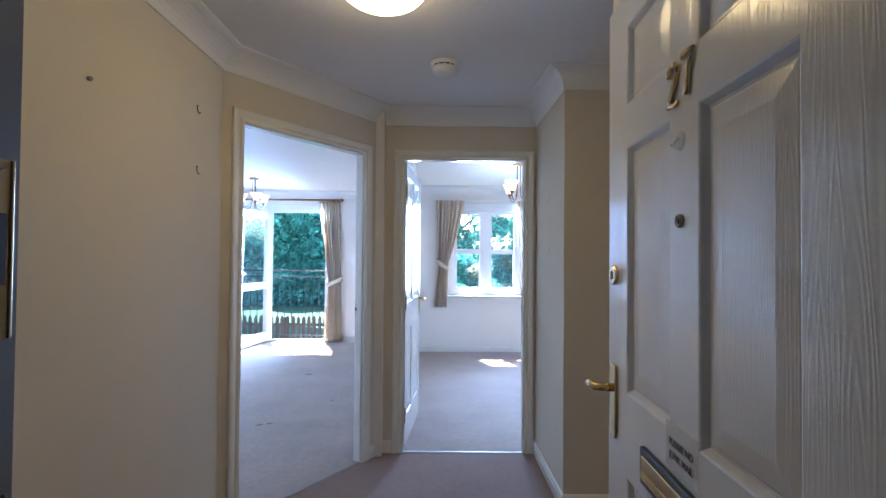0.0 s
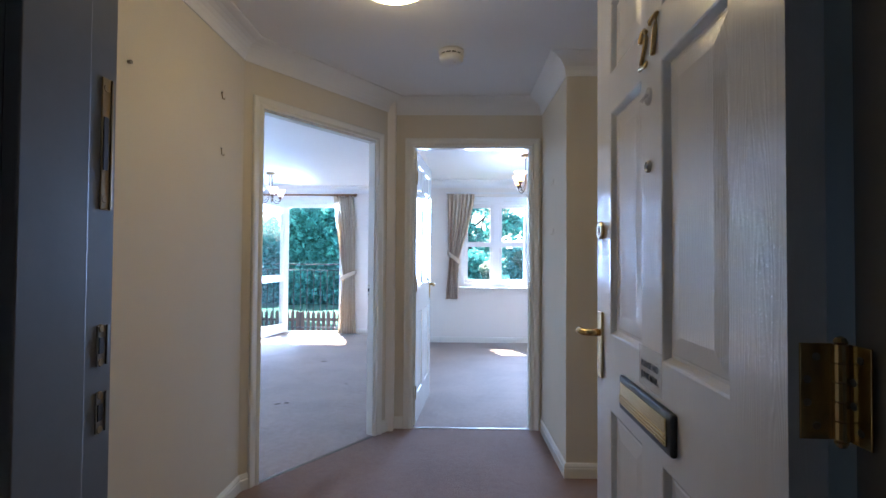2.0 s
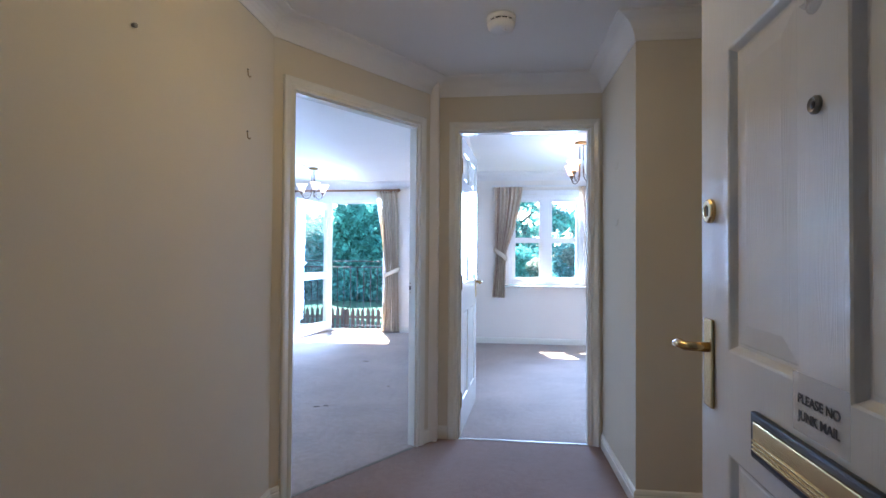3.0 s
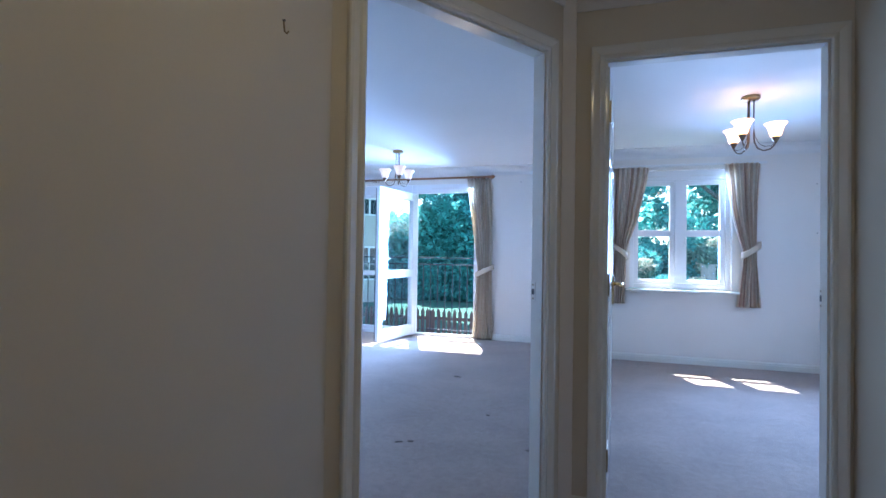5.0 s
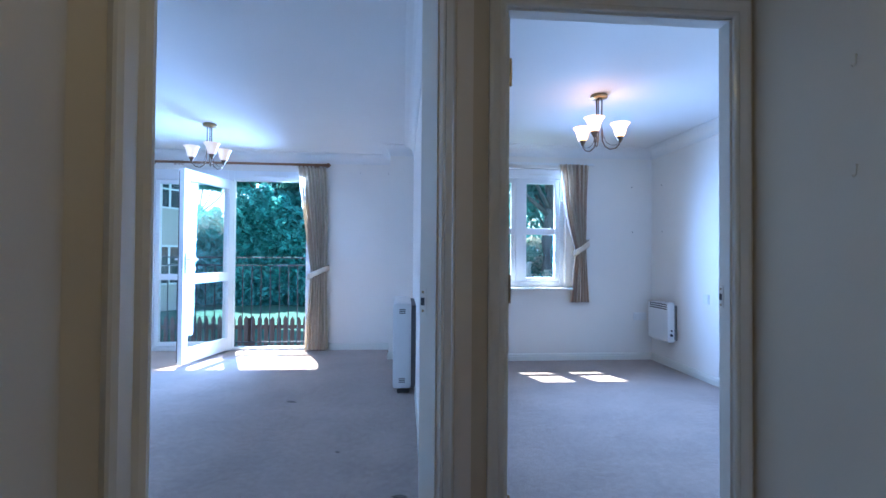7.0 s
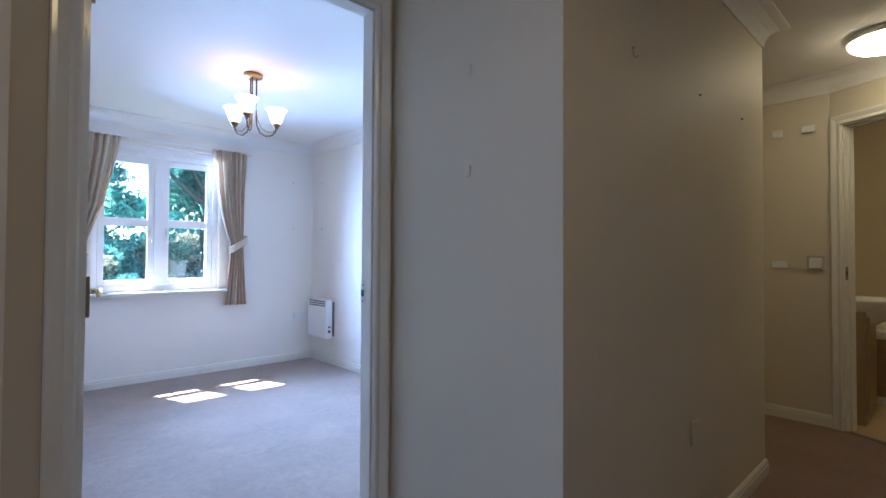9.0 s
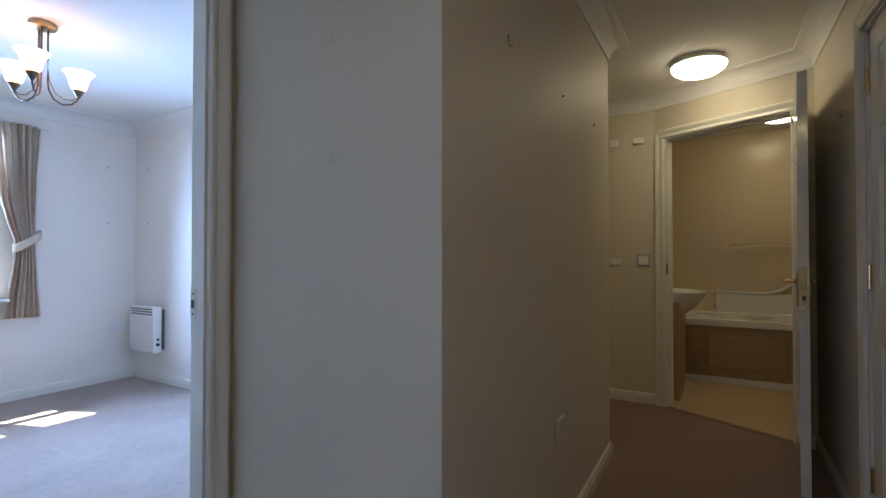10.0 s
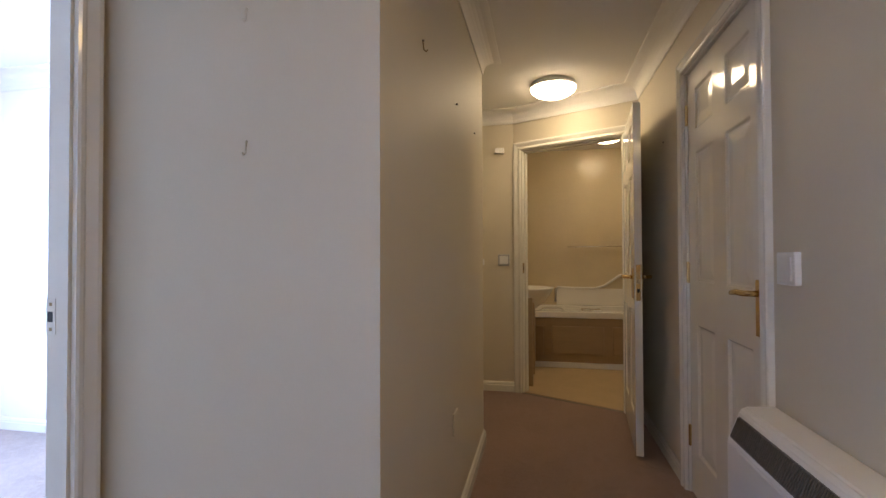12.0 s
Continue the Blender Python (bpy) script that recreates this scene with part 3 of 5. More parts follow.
# numerals: flat brass figures with rounded strokes
n2 = bmesh.new()
pts = [(-0.020, 0.078), (-0.019, 0.092), (-0.009, 0.103), (0.008, 0.103), (0.019, 0.093), (0.020, 0.077), (0.012, 0.057), (-0.003, 0.037), (-0.017, 0.019), (-0.024, 0.006), (-0.012, 0.010), (0.004, 0.005), (0.016, 0.003), (0.025, 0.012)]
tube(n2, [(0.452 - 0.8 * p, -0.004, 1.597 + 0.78 * q) for p, q in pts], [0.0062, 0.0055, 0.0048, 0.005, 0.0056, 0.0056, 0.005, 0.0046, 0.0046, 0.005, 0.0052, 0.0052, 0.0045, 0.003], 8)
part("numeral", n2, BRASS, fd, "brass figure two", True)
n7 = bmesh.new()
tube(n7, [(0.396 - 0.8 * p, -0.004, 1.603 + 0.78 * q) for p, q in [(-0.024, 0.09), (-0.023, 0.1), (0.0, 0.1), (0.022, 0.1), (0.012, 0.07), (0.002, 0.035), (-0.004, 0.002)]], [0.003, 0.005, 0.0052, 0.005, 0.0048, 0.0052, 0.0058], 8)
part("numeral", n7, BRASS, fd, "brass figure seven", True)
# label with two lines of lettering
part("label_film", boxes(((0.365, -0.0016, 0.923), (0.487, -0.0004, 1.008))), CLEAR, fd, "clear sticker with black lettering")


def lettering(text, m, size, parent, mat):
    cu = bpy.data.curves.new("lettering", "FONT")
    cu.body, cu.size, cu.align_x, cu.extrude, cu.offset = text, size, "CENTER", 0.0003, 0.0004
    tmp = new("tmp", cu)
    dg = bpy.context.evaluated_depsgraph_get()
    me = bpy.data.meshes.new_from_object(tmp.evaluated_get(dg))
    bpy.data.objects.remove(tmp)
    me.materials.clear()
    me.materials.append(mat)
    me.transform(m)
    ob = new("lettering", me)
    ob.parent = parent
    return ob


for txt, z in (("PLEASE NO", 0.966), ("JUNK MAIL", 0.942)):
    lettering(txt, Matrix(((-1, 0, 0, 0.427), (0, 0, 1, -0.0022), (0, 1, 0, z), (0, 0, 0, 1))), 0.0185, fd, INK)
# inside: rim latch with a key
rl = part("rim_latch", boxes(((0.775, 0.044, 1.38), (0.846, 0.066, 1.475)), bevel=0.004), PLASTIC, fd, "white rim latch case with a red mark")
part("mark", boxes(((0.8465, 0.05, 1.45), (0.8472, 0.063, 1.457))), RED, rl)
kb = bmesh.new()
tube(kb, [(0.833, 0.058, 1.435), (0.858, 0.056, 1.435)], 0.007, 8)
lathe(kb, [(0.001, -0.002), (0.013, -0.002), (0.013, 0.002), (0.001, 0.002)], Matrix.Translation((0.864, 0.056, 1.431)) @ pose(0, 0, 0, 0, 90), 16)
box(kb, (0.863, 0.052, 1.378), (0.8655, 0.061, 1.42), 0.0008)
box(kb, (0.8625, 0.046, 1.392), (0.8645, 0.053, 1.428), 0.0008)
part("key", kb, OLDBRASS, rl, "tarnished keys hanging in the latch")


def butt_hinge(parent, z, mat, h=0.11):
    """A brass butt hinge: one flap let into the leaf's edge, one on the jamb, a five-part knuckle between."""
    bm = boxes(((-0.0025, 0.012, z - h / 2), (0.0, 0.048, z + h / 2)), ((-0.040, 0.0605, z - h / 2), (-0.006, 0.063, z + h / 2)), bevel=0.0008)
    for i in range(5):
        lathe(bm, [(0.0078, -h * 0.096), (0.0082, -h * 0.08), (0.0082, h * 0.08), (0.0078, h * 0.096)], Matrix.Translation((-0.006, 0.0545, z - h / 2 + h * (i + 0.5) / 5)), 14)
    for e in (-1, 1):
        lathe(bm, [(0.0055, 0), (0.0075, e * 0.002), (0.005, e * 0.007), (0.001, e * 0.009)], Matrix.Translation((-0.006, 0.0545, z + e * h / 2)), 12)
    ob = part("hinge", bm, mat, parent, "brass butt hinge")
    for k, dz in ((0.030, 0.36), (0.020, 0.12), (0.020, -0.12), (0.030, -0.36)):
        part("screw", lathe(bmesh.new(), [(0.0048, 0), (0.0036, 0.001)], Matrix.Translation((-0.0026, k, z + dz * h)) @ pose(0, 0, 0, 0, -90), 10), HEADS, ob)
        part("screw", lathe(bmesh.new(), [(0.0048, 0), (0.0036, 0.001)], Matrix.Translation((0.004 - k, 0.0604, z + dz * h)) @ pose(0, 0, 0, 90), 10), HEADS, ob)
    return ob


for z in (0.2, 1.04, 1.8):
    butt_hinge(fd, z, BRASS)

# front door frame, grey on the landing side, with keeps on the latch side
ff = tagged(new("front_door_frame"), "grey painted timber front door frame with brass keeps", "door frame", "", "structure")
part("jamb", boxes(((-0.482, 0.292, 0), (-0.447, 0.432, 1.99))), DARKFRAME, ff)
part("jamb", boxes(((0.405, 0.292, 0), (0.443, 0.432, 1.99))), DARKFRAME, ff)
part("head", boxes(((-0.482, 0.292, 1.985), (0.443, 0.432, 2.02))), DARKFRAME, ff)
part("stop", boxes(((-0.447, 0.292, 0), (-0.432, 0.375, 1.985)), bevel=0.002), DARKFRAME, ff)
part("stop", boxes(((0.39, 0.292, 0), (0.405, 0.375, 1.985)), bevel=0.002), DARKFRAME, ff)
ap = [(-0.482, 0), (-0.482, 2.02), (0.443, 2.02), (0.443, 0)]
part("architrave", sweep(bmesh.new(), ap, ARCH, m=Matrix(((1, 0, 0, 0), (0, 0, -1, 0.295), (0, 1, 0, 0), (0, 0, 0, 1)))), DARKFRAME, ff)
part("architrave", sweep(bmesh.new(), ap, ARCH, m=Matrix(((1, 0, 0, 0), (0, 0, 1, 0.432), (0, 1, 0, 0), (0, 0, 0, 1)))), GLOSS, ff)
for z, h in ((1.323, 0.15), (1.095, 0.045), (1.02, 0.045)):
    kp = part("keep", boxes(((-0.448, 0.409, z - h / 2), (-0.4455, 0.422, z + h / 2)), ((-0.448, 0.422, z - h / 2), (-0.444, 0.425, z + h / 2)), bevel=0.001), OLDBRASS if h > 0.1 else HEADS, ff, "screwed brass keep")
    part("slot", boxes(((-0.446, 0.411, z - h * 0.2), (-0.4445, 0.418, z + h * 0.2))), BLACK, kp)
    for dz in (-0.42, 0.42):
        part("screw", lathe(bmesh.new(), [(0.005, 0), (0.004, 0.0015)], Matrix.Translation((-0.4465, 0.415, z + dz * h)) @ pose(0, 0, 0, 0, 90), 10), OLDBRASS, kp)

# bedroom door, open into the room
a = math.atan2(0.78, 0.065)
bd = panel_door("bedroom_door", Matrix.Translation((-0.305, 3.295, 0.008)) @ Matrix.Rotation(a, 4, "Z"), "white gloss six-panel bedroom door standing open", )
lever(bd, 0.73, 0, 0.97, -1, -1, BRASS, 0.17, 0.05)
lever(bd, 0.73, 0.04, 0.97, 1, -1, BRASS, 0.17, 0.05)
for z in (0.23, 1.0, 1.77):
    part("hinge", boxes(((-0.006, -0.008, z - 0.05), (0.004, 0.0, z + 0.05)), bevel=0.002), OLDBRASS, bd)

# bathroom door, open into the corridor
bh = Vector((3.185, 1.612))
be = Vector((2.405, 1.682))
ang = math.atan2(be.y - bh.y, be.x - bh.x)
bt = panel_door("bathroom_door", Matrix.Translation((bh.x, bh.y, 0.008)) @ Matrix.Rotation(ang, 4, "Z"), "white gloss six-panel bathroom door standing open", 0.775)
lever(bt, 0.72, 0, 0.99, -1, -1, BRASS, 0.17, 0.05)
lever(bt, 0.72, 0.04, 0.99, 1, -1, BRASS, 0.17, 0.05)
lt = part("latch_plate", boxes(((0.7745, 0.008, 0.86), (0.7775, 0.032, 1.06)), bevel=0.001), BRASS, bt, "brass latch face plate")
part("latch_bolt", boxes(((0.777, 0.013, 0.955), (0.785, 0.027, 0.98)), bevel=0.002), OLDBRASS, lt)
part("latch_bolt", boxes(((0.777, 0.013, 0.905), (0.780, 0.027, 0.925)), bevel=0.001), BLACK, lt)

# cupboard door, shut, in the corridor wall
cd = panel_door("cupboard_door", Matrix.Translation((2.057, 1.47, 0.008)) @ Matrix.Rotation(math.pi, 4, "Z") @ Matrix.Translation((0, -0.028, 0)), "white gloss six-panel cupboard door, shut", 0.794)
lever(cd, 0.748, 0, 0.985, -1, -1, BRASS, 0.185, 0.045)
for z in (0.26, 1.03, 1.78):
    part("hinge", boxes(((-0.008, -0.012, z - 0.05), (0.008, 0.0, z + 0.05)), bevel=0.004), BRASS, cd)

# strike plates in the open frames
for nm, p0, p1, s, side, z in (("living", L1, L0, 0.205, 1, 0.98), ("bedroom", (2.2, 3.26), (-0.455, 3.26), 1.702, 1, 0.98), ("bathroom", W1, W0, 0.926, -1, 1.02)):
    m = frame_of(p0, p1)
    w = -0.047 if nm != "bathroom" else -0.02
    sk = tagged(new("strike_plate"), "small strike plate let into a door lining", "strike plate", "door strikes")
    x0, x1 = (s, s + 0.002) if side > 0 else (s - 0.002, s)
    bm = boxes(((x0, z - 0.042, w - 0.0125), (x1, z + 0.042, w + 0.0125)), bevel=0.0006)
    bmesh.ops.transform(bm, matrix=m, verts=bm.verts)
    part("plate", bm, GLOSS if nm != "bathroom" else OLDBRASS, sk)
    bm = boxes(((x0 - 0.0004, z - 0.012, w - 0.008), (x1 + 0.0006, z + 0.012, w + 0.006)))
    bmesh.ops.transform(bm, matrix=m, verts=bm.verts)
    part("slot", bm, BLACK, sk)
    for dz in (-0.029, 0.029):
        bm = boxes(((x0 - 0.0004, z + dz - 0.004, w - 0.004), (x1 + 0.0006, z + dz + 0.004, w + 0.004)), bevel=0.0006)
        bmesh.ops.transform(bm, matrix=m, verts=bm.verts)
        part("screw", bm, OLDBRASS, sk)


# ---- lamps ----
def dome_light(x, y, label, mat=None):
    d = thing("ceiling_light", Matrix.Translation((x, y, CEILING)), label, "ceiling light", "round ceiling lights")
    part("base", lathe(bmesh.new(), [(0.15, 0), (0.152, -0.012), (0.158, -0.016), (0.16, -0.03), (0.157, -0.036), (0.150, -0.038)], None, 40), PLASTIC, d, "white plastic rim", True)
    part("diffuser", lathe(bmesh.new(), [(0.156, -0.036)] + [(0.156 * math.cos(t), -0.036 - 0.066 * math.sin(t)) for t in (0.1, 0.3, 0.5, 0.7, 0.9, 1.1, 1.3, 1.45, 1.56)], None, 40), mat or DIFFUSER, d, "lit opal glass bowl", True)
    return d


dome_light(-0.29, 1.72, "round opal ceiling light with a white rim, lit")
dome_light(3.0, 2.10, "round opal ceiling light with a white rim, lit", DIFFUSER_DIM)
dome_light(4.47, 1.55, "round opal bathroom ceiling light, lit", DIFFUSER_DIM)


def chandelier(x, y, turn, shade, label):
    d = thing("chandelier", Matrix.Translation((x, y, CEILING)) @ Matrix.Rotation(turn, 4, "Z"), label, "chandelier", "three-arm ceiling lights")
    part("ceiling_rose", lathe(bmesh.new(), [(0.055, 0), (0.062, -0.004), (0.062, -0.018), (0.056, -0.026), (0.02, -0.03)], None, 28), OLDBRASS, d, "round brass ceiling plate", True)
    for i in range(3):
        a = 2 * math.pi * i / 3
        ca, sa = math.cos(a), math.sin(a)
        arm = bmesh.new()
        prof = [(0.022, -0.025), (0.022, -0.15), (0.022, -0.29), (0.027, -0.34), (0.048, -0.385), (0.085, -0.403), (0.125, -0.393), (0.152, -0.365), (0.158, -0.34)]
        tube(arm, [(r * ca, r * sa, z) for r, z in prof], 0.0048, 8)
        part("arm", arm, BRONZE, d, smooth=True)
        inner = bmesh.new()
        prof = [(0.022, -0.23), (0.03, -0.295), (0.055, -0.35), (0.09, -0.372), (0.13, -0.37), (0.15, -0.352)]
        tube(inner, [(r * ca, r * sa, z) for r, z in prof], 0.0022, 6)
        part("scroll", inner, BRONZE, d, smooth=True)
        mt = Matrix.Translation((0.158 * ca, 0.158 * sa, -0.34))
        part("cup", lathe(bmesh.new(), [(0.006, -0.012), (0.012, 0.0), (0.026, 0.026), (0.027, 0.03), (0.02, 0.032)], mt, 20), BRONZE, d, "dark bronze lamp cup", True)
        part("shade", lathe(bmesh.new(), [(0.024, 0.028), (0.036, 0.045), (0.043, 0.075), (0.05, 0.10), (0.064, 0.122), (0.072, 0.130), (0.07, 0.131), (0.06, 0.121), (0.046, 0.10), (0.039, 0.075), (0.03, 0.047)], mt, 28), shade, d, "frosted white bell glass shade", True)
    return d


chandelier(0.76, 5.04, radians(116), SHADE, "antique brass chandelier with three lit white bell shades")
chandelier(-2.47, 6.17, radians(59), SHADE_COOL, "antique brass chandelier with three lit white bell shades")

sd = thing("smoke_alarm", Matrix.Translation((-0.06, 2.46, CEILING)), "round white smoke alarm on the ceiling", "smoke alarm")
part("base", lathe(bmesh.new(), [(0.07, 0), (0.07, -0.018), (0.064, -0.02)], None, 32), PLASTIC, sd, smooth=True)
part("vent_ring", lathe(bmesh.new(), [(0.059, -0.018), (0.059, -0.03)], None, 32), BLACK, sd, "dark slotted vent ring", True)
part("body", lathe(bmesh.new(), [(0.064, -0.029), (0.067, -0.034), (0.063, -0.052), (0.046, -0.062), (0.014, -0.064), (0.001, -0.064)], None, 32), PLASTIC, sd, smooth=True)
part("test_button", lathe(bmesh.new(), [(0.009, -0.062), (0.009, -0.067), (0.006, -0.068)], Matrix.Translation((0.015, -0.012, 0)), 16), PLASTIC, sd)
for i in range(12):
    t = 2 * math.pi * i / 12
    part("slat", boxes(((-0.003, -0.003, -0.03), (0.003, 0.003, -0.018))), PLASTIC, sd).matrix_local = Matrix.Translation((0.0605 * math.cos(t), 0.0605 * math.sin(t), 0)) @ Matrix.Rotation(t, 4, "Z")


# ---- small fittings on the walls ----
def plate(name, m, w, h, d, label, category, group="", mat=None, rocker=True):
    """A wall plate, u across, v up, w out."""
    p = tagged(new(name), label, category, group)
    bm = boxes(((-w / 2, -h / 2, 0), (w / 2, h / 2, d)), bevel=min(0.004, d * 0.4))
    bmesh.ops.transform(bm, matrix=m, verts=bm.verts)
    part("plate", bm, mat or PLASTIC, p)
    if rocker:
        bm = boxes(((-w * 0.36, -h * 0.36, d - 0.001), (w * 0.36, h * 0.36, d + 0.0035)), bevel=0.0015)
        bmesh.ops.transform(bm, matrix=m, verts=bm.verts)
        part("rocker", bm, PLASTIC, p)
    return p


def on(p0, p1, s, z):
    return frame_of(p0, p1) @ Matrix.Translation((s, z, 0))


END = ((3.585, 2.40), (3.585, 3.5))
SOUTH = ((0.47, 1.51), (3.2, 1.51))
NORTH = ((2.46, 2.535), (0.682, 2.535))
EAST = ((2.08, 3.3), (2.08, 6.8))
BNORTH = ((2.3, 6.72), (-0.445, 6.72))
PILLAR = ((0.585, 2.535), (0.585, 3.262))
WEST = ((-1.136, 2.36), (-1.136, 0.28))
LNORTH = ((-0.46, 7.40), (-4.3, 7.40))
plate("light_switch", on(*END, 0.095, 1.087), 0.095, 0.095, 0.016, "square grey-white light switch by the bathroom door", "light switch", mat=GREYPLASTIC)
plate("light_switch", on(*END, 0.30, 1.072), 0.086, 0.05, 0.009, "small white wall plate at switch height", "wall plate", rocker=False)
plate("wall_sensor", on(*END, 0.125, 2.0), 0.075, 0.045, 0.03, "small white wall sensor high on the corridor wall", "sensor", rocker=False)
plate("wall_sensor", on(*END, 0.305, 2.0), 0.06, 0.05, 0.02, "small white wall sensor high on the corridor wall", "sensor", rocker=False)
plate("light_switch", on(*SOUTH, 0.612, 1.08), 0.10, 0.092, 0.018, "thick square white switch box on the corridor wall", "light switch", mat=PLASTIC)
plate("wall_socket", on(*NORTH, 0.98, 0.455), 0.088, 0.088, 0.009, "cream-painted single wall socket cover", "socket", mat=PAINT, rocker=False)
plate("wall_socket", on(*BNORTH, 0.36, 0.48), 0.146, 0.086, 0.009, "white double wall socket under the window", "socket", "bedroom sockets")
plate("light_switch", on(*EAST, 2.46, 0.755), 0.086, 0.086, 0.009, "white fused switch beside the panel heater", "light switch", "bedroom sockets")


def nail(m, label="small dark nail in the wall", size=1.0):
    b = bmesh.new()
    lathe(b, [(0.004 * size, 0), (0.005 * size, 0.006 * size), (0.0045 * size, 0.008 * size)], m, 8)
    ob = link("nail", b, HEADS)
    return tagged(ob, label, "nail", "nails in the walls")


def hook(m, label="small brass picture hook in the wall"):
    ob = tagged(new("picture_hook"), label, "hook", "picture hooks")
    b = bmesh.new()
    tube(b, [m @ Vector(p) for p in ((0, 0.016, 0.001), (0, 0.004, 0.003), (0, -0.014, 0.005), (0, -0.02, 0.012), (0, -0.014, 0.017))], 0.0022, 6)
    part("hook_wire", b, OLDBRASS, ob)
    part("pin_head", lathe(bmesh.new(), [(0.0035, 0.0), (0.003, 0.006)], m @ Matrix.Translation((0, 0.014, 0)), 8), HEADS, ob)
    return ob


nail(on(*WEST, 0.921, 1.846), "dark wall plug hole with a proud nail", 1.5)
for s, z in ((0.28, 1.956), (0.277, 1.692)):
    hook(on(*WEST, s, z))
hook(on(*NORTH, 1.49, 1.75), "brass picture hook on the corridor wall")
for s, z in ((0.92, 1.752), (0.38, 1.768)):
    nail(on(*NORTH, s, z))
for s, z in ((0.326, 1.682), (0.326, 1.372)):
    for piece in hook(on(*PILLAR, s, z), "cream-painted picture hook in the wall").children:
        piece.data.materials[0] = PAINT
nail(on(*SOUTH, 1.983, 1.755))
for m in (on(*BNORTH, 0.452, 1.909), on(*BNORTH, 0.448, 1.411), on(*EAST, 3.205, 1.909), on(*EAST, 3.199, 1.411), on(*LNORTH, 0.743, 2.117), on(*LNORTH, 0.408, 2.117)):
    nail(m)


# ---- heaters ----
def louvre(parent, m, w, n, pitch, mat=None):
    for i in range(n):
        bm = boxes(((-w / 2, -pitch * 0.3 - i * pitch, 0.0), (w / 2, pitch * 0.3 - i * pitch, 0.003)), bevel=0.0008)
        bmesh.ops.transform(bm, matrix=m, verts=bm.verts)
        part("vent_slot", bm, mat or GRILLE, parent)


# bedroom convector on the east wall
ph = thing("panel_heater", frame_of(*EAST) @ Matrix.Translation((3.10, 0.275, 0)), "white wall-mounted panel convector heater in the bedroom", "heater")
# dark box: the bracket, and the shade of the gap behind the casing
part("back_bracket", boxes(((-0.17, 0.02, 0.0), (0.19, 0.37, 0.035))), GRILLE, ph, "dark bracket behind the heater, also painting the gap's shade")
part("casing", boxes(((-0.19, 0.0, 0.033), (0.205, 0.40, 0.105)), bevel=0.014), ENAMEL, ph)
louvre(ph, Matrix.Translation((0.0, 0.378, 0.1035)), 0.33, 3, 0.022)
part("control_knob", lathe(bmesh.new(), [(0.014, 0), (0.012, 0.012)], Matrix.Translation((-0.19, 0.075, 0.07)) @ pose(0, 0, 0, 0, -90), 16), BLACK, ph)
part("control_knob", lathe(bmesh.new(), [(0.010, 0), (0.009, 0.01)], Matrix.Translation((-0.19, 0.12, 0.07)) @ pose(0, 0, 0, 0, -90), 16), BLACK, ph)

# storage heater on the living room's east wall, standing on feet
sh = thing("storage_heater", Matrix.Translation((-0.57, 5.5, 0)), "white storage heater against the living room wall", "heater")
part("casing", boxes(((-0.185, 0.0, 0.05), (-0.035, 0.72, 0.745)), bevel=0.03), ENAMEL, sh)
part("back_frame", boxes(((-0.04, 0.02, 0.06), (0.0, 0.70, 0.72))), GRILLE, sh, "dark rear frame")
for z in (0.69, 0.135):
    louvre(sh, Matrix(((1, 0, 0, -0.11), (0, 0, -1, 0.001), (0, 1, 0, z), (0, 0, 0, 1))), 0.05, 3, 0.014)
for y in (0.06, 0.62):
    part("foot", boxes(((-0.15, y, 0.0), (-0.05, y + 0.05, 0.055)), bevel=0.005), GRILLE, sh)

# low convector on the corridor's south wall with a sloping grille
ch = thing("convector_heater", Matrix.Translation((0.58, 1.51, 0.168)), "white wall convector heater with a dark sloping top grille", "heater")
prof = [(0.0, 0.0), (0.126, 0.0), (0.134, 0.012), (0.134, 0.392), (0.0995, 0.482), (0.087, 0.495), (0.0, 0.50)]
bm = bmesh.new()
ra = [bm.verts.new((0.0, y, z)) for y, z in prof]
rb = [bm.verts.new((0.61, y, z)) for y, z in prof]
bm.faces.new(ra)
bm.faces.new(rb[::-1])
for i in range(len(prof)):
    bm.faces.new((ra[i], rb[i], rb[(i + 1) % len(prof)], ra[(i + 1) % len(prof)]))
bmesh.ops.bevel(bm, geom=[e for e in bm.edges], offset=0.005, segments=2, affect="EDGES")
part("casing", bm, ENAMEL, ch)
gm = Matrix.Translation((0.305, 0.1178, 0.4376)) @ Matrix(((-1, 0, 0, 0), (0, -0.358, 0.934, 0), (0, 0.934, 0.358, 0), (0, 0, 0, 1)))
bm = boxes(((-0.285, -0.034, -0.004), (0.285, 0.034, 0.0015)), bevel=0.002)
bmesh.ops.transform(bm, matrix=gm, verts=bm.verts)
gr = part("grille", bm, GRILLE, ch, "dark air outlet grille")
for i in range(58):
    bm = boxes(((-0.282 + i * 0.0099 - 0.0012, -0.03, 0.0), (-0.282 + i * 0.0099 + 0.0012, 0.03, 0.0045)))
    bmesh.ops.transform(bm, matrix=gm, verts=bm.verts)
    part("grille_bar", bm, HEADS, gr)


